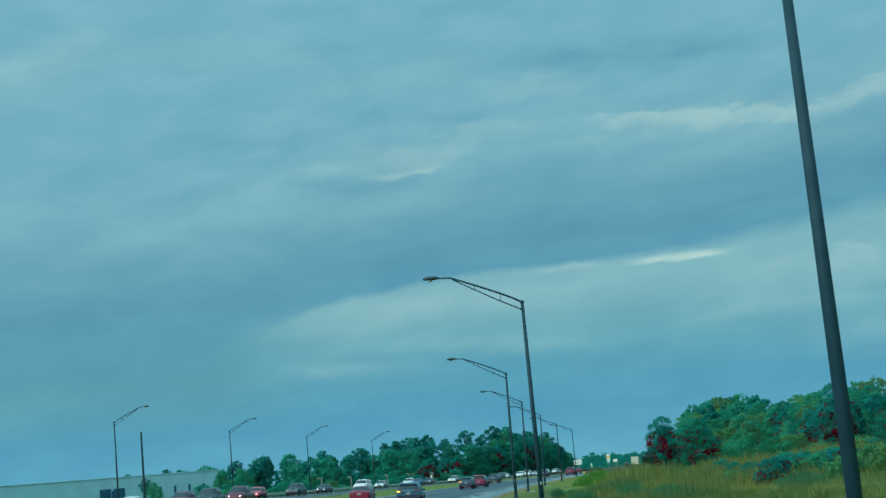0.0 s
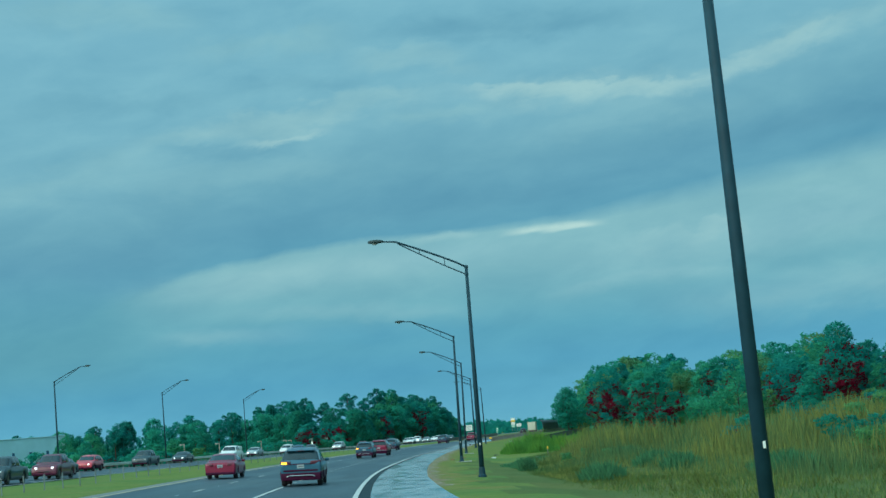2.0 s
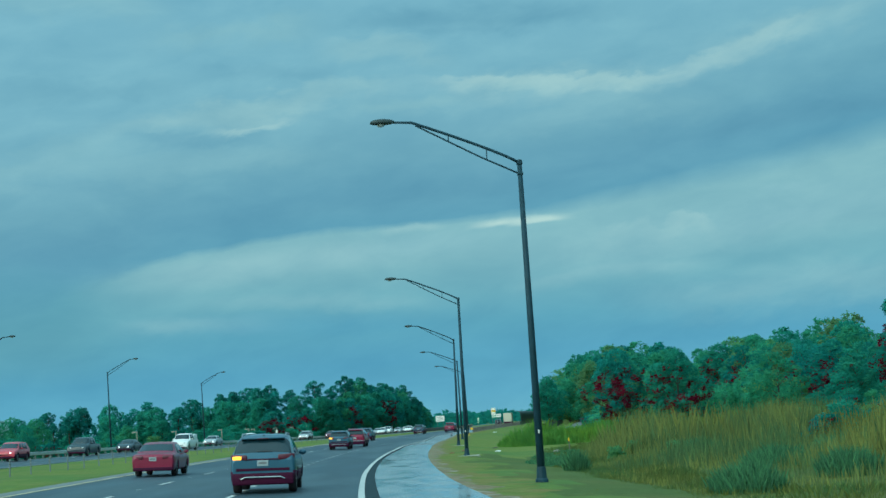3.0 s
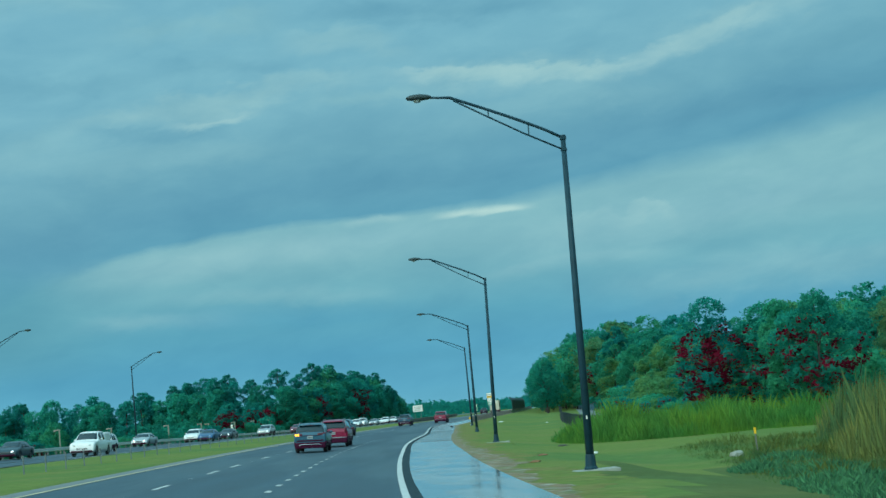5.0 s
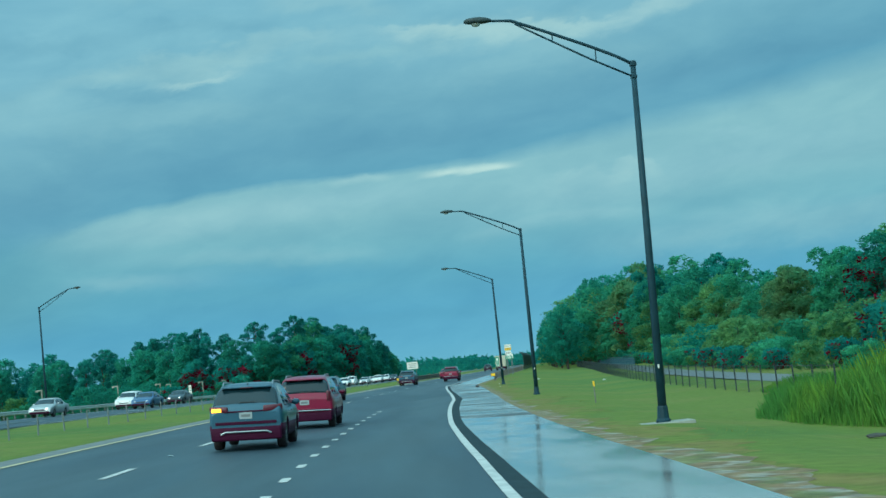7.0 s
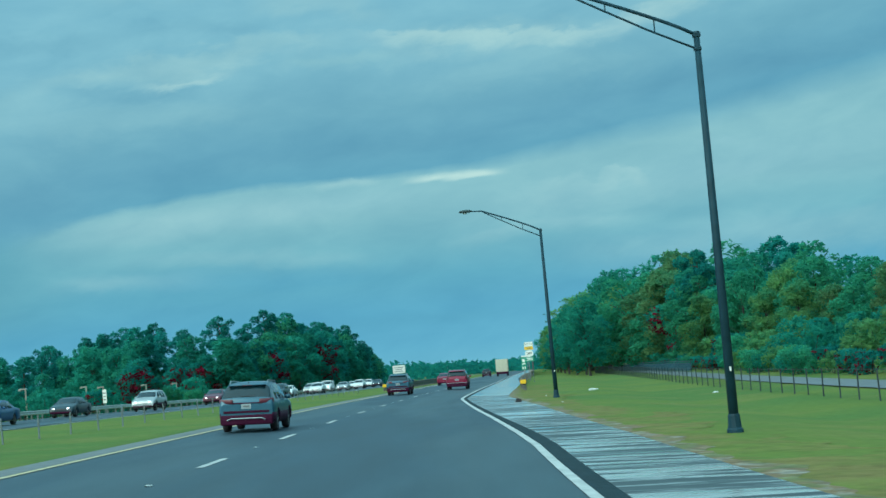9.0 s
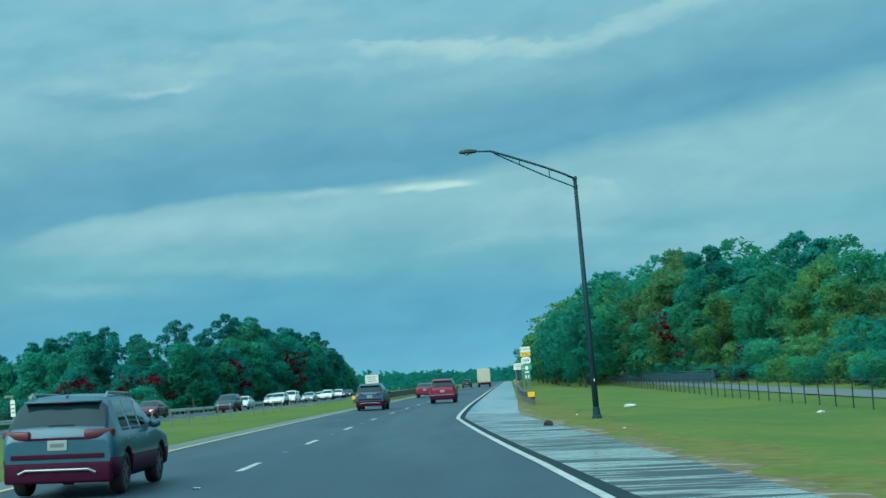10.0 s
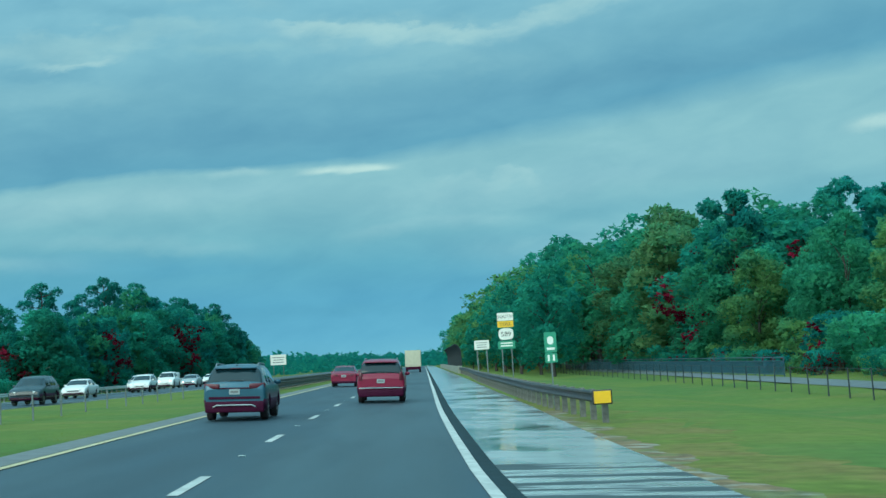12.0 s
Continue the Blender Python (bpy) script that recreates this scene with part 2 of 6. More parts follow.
# ---- materials ----
def material(name, base, rough=0.6, metal=0.0, vary=0.0, scale=4.0, base2=None, patch=0.3, patch_scale=0.5, bump=0.0, bump_scale=40.0, coat=0.0, island=0.0, spec=0.5, emit=None, rough2=None, use_uv=False, stretch=(1, 1, 1), random_object=0.0, threshold=(0.45, 0.6), through_light=0.0, base3=None, scale3=0.3, threshold3=(0.55, 0.68)):
    """A surface with grain (vary at scale), larger patches of base2, relief, and a change from piece to piece."""
    m = bpy.data.materials.new(name)
    m.use_nodes = True
    N, L = m.node_tree.nodes, m.node_tree.links
    b = N["Principled BSDF"]
    b.inputs["Roughness"].default_value = rough
    b.inputs["Metallic"].default_value = metal
    b.inputs["Specular IOR Level"].default_value = spec
    b.inputs["Coat Weight"].default_value = coat
    b.inputs["Coat Roughness"].default_value = 0.06
    b.inputs["Base Color"].default_value = (*base, 1)
    tc = N.new("ShaderNodeTexCoord")
    mp = N.new("ShaderNodeMapping")
    mp.inputs["Scale"].default_value = stretch
    L.new(tc.outputs["UV" if use_uv else "Object"], mp.inputs[0])
    coord = mp.outputs[0]

    def nz(s, d=4.0):
        n = N.new("ShaderNodeTexNoise")
        n.inputs["Scale"].default_value, n.inputs["Detail"].default_value = s, d
        L.new(coord, n.inputs["Vector"])
        return n.outputs["Fac"]

    def ramp(v, stops):
        r = N.new("ShaderNodeValToRGB")
        L.new(v, r.inputs[0])
        for e, (p, c) in zip(r.color_ramp.elements, stops):
            e.position, e.color = p, (*c, 1)
        return r.outputs[0]

    def mix(f, a, c, kind="MIX"):
        x = N.new("ShaderNodeMix")
        x.data_type, x.blend_type = "RGBA", kind
        for sock, v in ((0, f), (6, a), (7, c)):
            if isinstance(v, (int, float)):
                x.inputs[sock].default_value = v
            elif isinstance(v, tuple):
                x.inputs[sock].default_value = (*v, 1)
            else:
                L.new(v, x.inputs[sock])
        return x.outputs[2]

    colour = tuple(base)
    if base2 is not None:
        pf = ramp(nz(patch_scale, 5.0), [(threshold[0], (0, 0, 0)), (threshold[1], (patch, patch, patch))])
        colour = mix(pf, colour, tuple(base2))
        if rough2 is not None:
            rr = N.new("ShaderNodeMapRange")
            L.new(pf, rr.inputs[0])
            rr.inputs[2].default_value = max(patch, 0.01)
            rr.inputs[3].default_value, rr.inputs[4].default_value = rough, rough2
            L.new(rr.outputs[0], b.inputs["Roughness"])
    if base3 is not None:
        colour = mix(ramp(nz(scale3, 7.0), [(threshold3[0], (0, 0, 0)), (threshold3[1], (0.8, 0.8, 0.8))]), colour, tuple(base3))
    if vary:
        colour = mix(1.0, colour, ramp(nz(scale, 6.0), [(0.3, (1 - vary,) * 3), (0.7, (1 + vary,) * 3)]), "MULTIPLY")
    if island:
        g = N.new("ShaderNodeNewGeometry")
        colour = mix(1.0, colour, ramp(g.outputs["Random Per Island"], [(0.0, (1 - island,) * 3), (1.0, (1 + island, 1 + island, 1 + island * 0.4))]), "MULTIPLY")
    if random_object:
        g = N.new("ShaderNodeObjectInfo")
        colour = mix(1.0, colour, ramp(g.outputs["Random"], [(0.0, (1 - random_object,) * 3), (1.0, (1 + random_object,) * 3)]), "MULTIPLY")
    if not isinstance(colour, tuple):
        L.new(colour, b.inputs["Base Color"])
    if bump:
        bp = N.new("ShaderNodeBump")
        bp.inputs["Strength"].default_value = bump
        bp.inputs["Distance"].default_value = 0.03
        L.new(nz(bump_scale, 5.0), bp.inputs["Height"])
        L.new(bp.outputs[0], b.inputs["Normal"])
    if through_light:
        tr = N.new("ShaderNodeBsdfTranslucent")
        mx = N.new("ShaderNodeMixShader")
        mx.inputs[0].default_value = through_light
        if isinstance(colour, tuple):
            tr.inputs[0].default_value = (*colour, 1)
        else:
            L.new(colour, tr.inputs[0])
        L.new(b.outputs[0], mx.inputs[1])
        L.new(tr.outputs[0], mx.inputs[2])
        L.new(mx.outputs[0], N["Material Output"].inputs[0])
    if emit:
        b.inputs["Emission Color"].default_value = (*emit[:3], 1)
        b.inputs["Emission Strength"].default_value = emit[3]
    return m


M_GRASS = material("mown_grass", (0.108, 0.156, 0.030), 0.9, vary=0.15, scale=2.6, base2=(0.062, 0.136, 0.032), patch=0.75, patch_scale=0.07, base3=(0.175, 0.160, 0.050), scale3=0.30, threshold3=(0.48, 0.86), bump=0.22, bump_scale=30.0, spec=0.15)
M_GRASS_ROUGH = material("longer_green_grass", (0.064, 0.098, 0.024), 0.9, vary=0.18, scale=2.6, base2=(0.100, 0.112, 0.030), patch=0.8, patch_scale=0.12, base3=(0.070, 0.120, 0.038), scale3=0.4, threshold3=(0.48, 0.80), bump=0.3, bump_scale=26.0, spec=0.15)
M_ASPHALT = material("asphalt", (0.016, 0.042, 0.061), 0.55, vary=0.22, scale=0.9, base2=(0.026, 0.052, 0.065), patch=0.8, patch_scale=0.25, bump=0.25, bump_scale=60.0, use_uv=True, stretch=(0.12, 1, 1), rough2=0.48)
M_SEALED = material("dark_sealed_asphalt", (0.012, 0.030, 0.038), 0.8, spec=0.2, vary=0.25, scale=3.0, bump=0.2, bump_scale=50.0)
M_WET = material("wet_concrete", (0.25, 0.28, 0.29), 0.19, vary=0.16, scale=1.3, base2=(0.17, 0.19, 0.195), patch=0.8, patch_scale=0.7, rough2=0.10, bump=0.05, bump_scale=8.0, use_uv=True, stretch=(0.5, 1.2, 1), spec=0.6)
M_GROOVE = material("wet_grooved_concrete", (0.40, 0.44, 0.445), 0.16, vary=0.30, scale=1.6, base2=(0.020, 0.036, 0.040), patch=0.97, patch_scale=1.0, threshold=(0.46, 0.53), rough2=0.6, bump=0.04, bump_scale=4.0, use_uv=True, stretch=(1.9, 0.22, 1), base3=(0.050, 0.075, 0.080), scale3=0.20, threshold3=(0.52, 0.64), spec=0.6)
M_PALE = material("pale_wet_concrete", (0.30, 0.34, 0.345), 0.22, vary=0.20, scale=1.3, base2=(0.07, 0.092, 0.098), patch=0.9, patch_scale=0.5, threshold=(0.48, 0.60), rough2=0.10, bump=0.04, bump_scale=6.0, use_uv=True, stretch=(0.6, 0.7, 1), spec=0.5)
M_SAND = material("bare_sandy_soil", (0.165, 0.108, 0.052), 0.9, vary=0.40, scale=3.5, base2=(0.26, 0.255, 0.215), patch=0.85, patch_scale=1.7, threshold=(0.50, 0.64), base3=(0.100, 0.125, 0.032), scale3=1.1, threshold3=(0.50, 0.60), bump=0.6, bump_scale=14.0)
M_DRYGROUND = material("dry_thin_grass", (0.165, 0.138, 0.046), 0.9, vary=0.22, scale=2.5, base2=(0.110, 0.154, 0.030), patch=0.95, patch_scale=0.5, threshold=(0.36, 0.62), bump=0.5, bump_scale=20.0, spec=0.15)
M_WHITE_LINE = material("white_road_paint", (0.46, 0.47, 0.455), 0.6, vary=0.14, scale=6.0, base2=(0.28, 0.30, 0.30), patch=0.5, patch_scale=2.0)
M_YELLOW_LINE = material("yellow_road_paint", (0.46, 0.39, 0.22), 0.6, vary=0.15, scale=6.0, base2=(0.5, 0.45, 0.3), patch=0.6, patch_scale=1.5)
M_KERB = material("grey_concrete_edging", (0.13, 0.145, 0.15), 0.7, vary=0.2, scale=2.0, bump=0.3, bump_scale=20.0)
M_POLE = material("dark_bronze_painted_steel", (0.010, 0.040, 0.058), 0.6, vary=0.2, scale=3.0, spec=0.2)
M_LAMP = material("weathered_grey_lamp_housing", (0.028, 0.050, 0.054), 0.6, spec=0.3, vary=0.2, scale=8.0)
M_LENS = material("grey_lamp_lens", (0.22, 0.26, 0.25), 0.15)
M_PAD = material("pale_concrete_pad", (0.24, 0.26, 0.23), 0.8, vary=0.2, scale=5.0, bump=0.3)
M_GALV = material("galvanised_steel", (0.13, 0.165, 0.175), 0.5, metal=0.4, vary=0.15, scale=3.0)
M_RAIL = material("pale_galvanised_rail", (0.44, 0.52, 0.53), 0.45, metal=0.35, vary=0.15, scale=3.0)
M_RUST = material("weathered_dark_steel", (0.040, 0.042, 0.045), 0.5, metal=0.4, vary=0.3, scale=2.5, base2=(0.07, 0.05, 0.045), patch=0.6, patch_scale=1.5)
M_WOODPOST = material("grey_timber_post", (0.13, 0.13, 0.12), 0.85, vary=0.3, scale=6.0, bump=0.4)
# blue in the railing's base colour stands for the sky it mirrors
M_RAILING = material("sky_blued_black_railing", (0.020, 0.075, 0.108), 0.4, vary=0.2)
M_FENCE = material("black_coated_steel", (0.016, 0.030, 0.038), 0.5, vary=0.2)
M_PATH = material("pale_concrete_path", (0.115, 0.135, 0.145), 0.75, vary=0.12, scale=1.0)
M_SIGN_WHITE = material("white_sign_face", (0.66, 0.68, 0.64), 0.45, vary=0.05)
M_SIGN_YELLOW = material("yellow_sign_face", (0.72, 0.42, 0.02), 0.45, vary=0.05)
M_SIGN_GREEN = material("green_sign_face", (0.010, 0.24, 0.15), 0.45, vary=0.06)
M_SIGN_DARK = material("dark_sign_print", (0.02, 0.03, 0.035), 0.5)
M_CAP = material("yellow_reflective_sheet", (0.75, 0.42, 0.01), 0.4, vary=0.1)
M_BUILDING = material("blue_grey_painted_concrete_panel", (0.24, 0.44, 0.52), 0.8, vary=0.10, scale=0.3, bump=0.1)
M_BLUEGLASS = material("dark_blue_glazing", (0.02, 0.07, 0.14), 0.08, spec=0.8)
M_BARK = material("grey_brown_bark", (0.045, 0.046, 0.042), 0.9, vary=0.35, scale=6.0, bump=0.7, bump_scale=14.0)
M_REED = material("tall_yellow_green_reed", (0.205, 0.222, 0.068), 0.8, through_light=0.4, island=0.30, base2=(0.062, 0.150, 0.072), patch=0.85, patch_scale=0.16, spec=0.2)
M_REED_BRIGHT = material("bright_green_grass_blade", (0.072, 0.240, 0.058), 0.8, through_light=0.5, island=0.3, base2=(0.170, 0.310, 0.040), patch=0.8, patch_scale=0.14, spec=0.2)
M_TUFT = material("short_grass_blade", (0.150, 0.190, 0.040), 0.85, through_light=0.45, island=0.18, base2=(0.24, 0.20, 0.08), patch=0.5, patch_scale=0.3, spec=0.2)
M_DRY = material("dry_tan_grass_blade", (0.225, 0.205, 0.070), 0.85, through_light=0.4, island=0.3, base2=(0.16, 0.17, 0.05), patch=0.7, patch_scale=0.6, spec=0.2)
M_RUSH = material("dark_green_rush_blade", (0.060, 0.190, 0.100), 0.8, island=0.4, through_light=0.4, spec=0.2)
M_ROUGH = material("rough_olive_grass_blade", (0.105, 0.135, 0.036), 0.85, through_light=0.4, island=0.3, base2=(0.060, 0.150, 0.060), patch=0.8, patch_scale=0.5, spec=0.15)
M_CLAY = material("reddish_clay_soil", (0.16, 0.080, 0.040), 0.9, vary=0.3, scale=6.0, bump=0.4, bump_scale=14.0)
M_TYRE = material("black_rubber", (0.016, 0.012, 0.014), 0.8, vary=0.2)
M_RIM = material("dark_alloy", (0.16, 0.16, 0.17), 0.35, metal=0.8)
# maroon mixed into the dark plastic stands for tinted shade low on the cars
M_TRIM = material("shade_tinted_plastic_cladding", (0.040, 0.003, 0.020), 0.6, vary=0.15, spec=0.12)
M_CARGLASS = material("tinted_car_glass", (0.006, 0.022, 0.030), 0.05, spec=0.45)
M_TAIL = material("red_lamp_lens", (0.085, 0.003, 0.014), 0.3, coat=0.2)
M_HEAD_ON = material("lit_headlamp", (0.8, 0.85, 0.85), 0.2, emit=(0.85, 0.95, 1.0, 2.2))
M_AMBER_ON = material("lit_amber_lens", (0.8, 0.35, 0.02), 0.2, emit=(1.0, 0.42, 0.03, 3.0))
M_HEAD = material("clear_headlamp", (0.45, 0.5, 0.5), 0.12, coat=0.6)
M_CHROME = material("bright_metal_trim", (0.30, 0.34, 0.36), 0.35, metal=0.9)
M_PLATE = material("number_plate_face", (0.26, 0.32, 0.34), 0.5)
M_LITTER = material("pale_litter", (0.46, 0.50, 0.48), 0.6, vary=0.2)


def paint(name, base, metal=0.0):
    return material(name, base, 0.30, metal=metal, vary=0.06, scale=2.0, coat=0.35, spec=0.3)


P_SUV = paint("blue_grey_car_paint", (0.024, 0.092, 0.138), 0.35)
P_SLATE = paint("slate_car_paint", (0.022, 0.086, 0.130), 0.35)
P_STEEL = paint("steel_grey_car_paint", (0.026, 0.096, 0.142), 0.35)
P_RED = paint("dark_red_car_paint", (0.19, 0.004, 0.032))
P_RED2 = paint("bright_red_car_paint", (0.46, 0.04, 0.06))
P_WHITE = paint("white_car_paint", (0.62, 0.65, 0.65))
P_SILVER = paint("silver_car_paint", (0.36, 0.40, 0.41), 0.4)
P_DARK = paint("charcoal_car_paint", (0.012, 0.034, 0.045), 0.1)
P_BLUE = paint("blue_car_paint", (0.02, 0.09, 0.20), 0.2)
P_MAROON = paint("maroon_car_paint", (0.10, 0.012, 0.030), 0.1)
P_BOX = paint("cream_truck_body_paint", (0.46, 0.44, 0.34))


def leaves(name, base, other):
    return material(name, base, 0.75, island=0.22, base2=other, patch=0.8, patch_scale=0.35, spec=0.03, random_object=0.16, through_light=0.65)


# foliage greens brightened and blued in the base colour to stand for haze
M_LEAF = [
    leaves("hazed_deep_green_foliage", (0.020, 0.270, 0.216), (0.032, 0.290, 0.205)),
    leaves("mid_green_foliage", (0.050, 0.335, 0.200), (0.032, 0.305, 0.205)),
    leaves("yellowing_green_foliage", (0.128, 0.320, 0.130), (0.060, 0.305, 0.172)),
    leaves("hazed_blue_green_foliage", (0.014, 0.245, 0.232), (0.022, 0.265, 0.215)),
    leaves("hazed_pine_needles", (0.014, 0.236, 0.228), (0.022, 0.256, 0.215)),
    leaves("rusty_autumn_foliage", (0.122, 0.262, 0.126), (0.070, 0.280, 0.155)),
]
# crimson leaf colour that stands for the deep shade inside crowns
M_SHADE_CRIMSON = material("crimson_shade_foliage", (0.130, 0.005, 0.024), 0.75, island=0.3, spec=0.1, through_light=0.3)


# ---- road line: stations along the left edge line, offsets to its right ----
HEAD_S = [-20, 0, 60, 120, 180, 240, 300, 335, 480]
HEAD_D = [-1.07, -1.07, 1.69, 4.50, 7.02, 10.36, 12.38, 12.95, 12.95]
STEP = 2.0
SS = np.arange(-24.0, 482.0, STEP)
_th = np.radians(np.interp(SS + 3.0, HEAD_S, HEAD_D))
SX = -12.42 + np.concatenate([[0.0], np.cumsum(np.sin(_th))[:-1] * STEP])
SY = -20.0 + np.concatenate([[0.0], np.cumsum(np.cos(_th))[:-1] * STEP])
S_TH = np.radians(np.interp(SS, HEAD_S, HEAD_D))


def heading(s):
    return float(np.interp(s, SS, S_TH))


def bank(s):
    return np.interp(s, [0, 160, 320, 420, 560], [0.038, 0.053, 0.041, 0.028, 0.020])


def far_bank(s):
    """The cross fall of the median and the far carriageway, which runs out sooner."""
    return np.interp(s, [0, 160, 266, 340, 390, 470], [0.038, 0.047, 0.037, 0.020, 0.008, 0.004])


def level(s, l):
    """The height of the ground at station s, offset l."""
    z = np.where(np.asarray(l) > 0, -bank(s) * np.clip(l, 0.0, 11.0), -far_bank(s) * np.clip(l, -24.5, 0.0))
    z = z + np.interp(l, [-90, -50, -30, -26.0, -24.6, 11, 14, 16.2, 19.5, 25, 40, 80], [-0.7, -0.5, -0.40, -0.30, 0, 0, -0.12, -0.22, -0.65, -0.65, -0.45, -0.1])
    return z


def flat(s, l):
    th = np.interp(s, SS, S_TH)
    s0 = np.clip(s, SS[0], SS[-1])
    over_ = s - s0
    x = np.interp(s0, SS, SX) + over_ * np.sin(th) + l * np.cos(th)
    y = np.interp(s0, SS, SY) + over_ * np.cos(th) - l * np.sin(th)
    return x, y


def at(s, l, up=0.0):
    x, y = flat(s, l)
    return Vector((float(x), float(y), float(level(s, l)) + up))


def posed(s, l, up=0.0, turn=0.0, scale=1.0):
    """A pose at station s, offset l, facing along the road."""
    return Matrix.Translation(at(s, l, up)) @ Matrix.Rotation(-heading(s) + radians(turn), 4, "Z") @ Matrix.Scale(scale, 4)


def white_edge(s):
    return np.interp(s, [-60, -20, 40, 83, 120, 183, 202, 220, 235, 241, 247, 255, 269, 290, 296, 320], [19.0, 16.5, 13.2, 10.95, 10.75, 10.71, 10.52, 10.47, 10.43, 10.26, 10.02, 9.65, 8.85, 7.65, 7.58, 7.54])


def dark_edge(s):
    return white_edge(s) + np.interp(s, [-60, 80, 150, 176, 205, 240, 255, 290, 320], [0.55, 0.50, 0.32, 0.40, 0.36, 0.46, 0.34, 0.31, 0.36])


def gutter_edge(s):
    return np.interp(s, [-60, -20, 40, 83, 110, 180, 197, 210, 239, 252, 267, 283, 291, 300, 312, 324], [22.0, 19.4, 16.2, 14.0, 13.66, 13.64, 13.42, 13.28, 12.85, 12.38, 11.85, 10.95, 10.42, 10.45, 10.54, 10.70])


# ---- small mesh helpers ----
def part(name, bm, mat, parent=None, label="", smooth=False):
    me = bpy.data.meshes.new(name)
    if isinstance(bm, tuple):
        me.from_pydata(*bm)
    else:
        bm.to_mesh(me)
        bm.free()
    for m in (mat if isinstance(mat, (list, tuple)) else [mat]):
        me.materials.append(m)
    if smooth:
        me.polygons.foreach_set("use_smooth", [True] * len(me.polygons))
    ob = new(name, me)
    if parent is not None:
        ob.parent = parent
    if label:
        ob["label"] = label
    return ob


def thing(name, label, category, group=""):
    return tagged(new(name), label, category, group)


def box(w, d, h, x=0, y=0, z=0, bevel=0.0, bm=None):
    """A box of w by d by h whose base is centred on (x, y, z)."""
    bm = bm or bmesh.new()
    vs = bmesh.ops.create_cube(bm, size=1.0)["verts"]
    bmesh.ops.scale(bm, vec=(w, d, h), verts=vs)
    bmesh.ops.translate(bm, vec=(x, y, z + h / 2), verts=vs)
    if bevel:
        es = list({e for v in vs for e in v.link_edges})
        bmesh.ops.bevel(bm, geom=es, offset=bevel, segments=2, affect="EDGES", profile=0.6)
    return bm


def tube(points, radii, sides=10, bm=None, cap=True):
    """A tapered tube along points."""
    bm = bm or bmesh.new()
    pts = [Vector(p) for p in points]
    rings = []
    for i, p in enumerate(pts):
        d = (pts[min(i + 1, len(pts) - 1)] - pts[max(i - 1, 0)]).normalized()
        a = d.cross(Vector((0, 0, 1)) if abs(d.z) < 0.9 else Vector((1, 0, 0))).normalized()
        b = d.cross(a)
        r = radii[i] if isinstance(radii, (list, tuple)) else radii
        rings.append([bm.verts.new(p + r * (math.cos(2 * math.pi * k / sides) * a + math.sin(2 * math.pi * k / sides) * b)) for k in range(sides)])
    for r0, r1 in zip(rings, rings[1:]):
        for k in range(sides):
            bm.faces.new((r0[k], r0[(k + 1) % sides], r1[(k + 1) % sides], r1[k]))
    if cap:
        bm.faces.new(rings[0])
        bm.faces.new(rings[-1][::-1])
    bmesh.ops.recalc_face_normals(bm, faces=bm.faces)
    return bm


def strip(name, s0, s1, left, right, mat, up, parent=None, step=2.0, thick=0.0, across=1):
    """A band of ground along the road between two offsets (numbers or functions of s)."""
    n = max(2, int(round((s1 - s0) / step)) + 1)
    s = np.linspace(s0, s1, n)
    le = left(s) if callable(left) else np.full(n, float(left))
    ri = right(s) if callable(right) else np.full(n, float(right))
    cols = [le + (ri - le) * k / across for k in range(across + 1)]
    V, U = [], []
    for c in cols:
        x, y = flat(s, c)
        z = level(s, c) + up
        V += list(zip(x.tolist(), y.tolist(), z.tolist()))
        U += list(zip(s.tolist(), c.tolist()))
    F = [(j * n + i, (j + 1) * n + i, (j + 1) * n + i + 1, j * n + i + 1) for j in range(across) for i in range(n - 1)]
    if thick:
        base = len(V)
        m = across + 1
        V += [(v[0], v[1], v[2] - thick) for v in V[:n]] + [(v[0], v[1], v[2] - thick) for v in V[(m - 1) * n:m * n]]
        U += U[:n] + U[(m - 1) * n:m * n]
        F += [(i, i + 1, base + i + 1, base + i) for i in range(n - 1)]
        F += [((m - 1) * n + i + 1, (m - 1) * n + i, base + n + i, base + n + i + 1) for i in range(n - 1)]
    ob = part(name, (V, [], F), mat, parent)
    uv = ob.data.uv_layers.new(name="along")
    idx = np.empty(len(ob.data.loops), dtype=np.int32)
    ob.data.loops.foreach_get("vertex_index", idx)
    uv.data.foreach_set("uv", np.array(U, dtype=np.float32)[idx].ravel())
    return ob


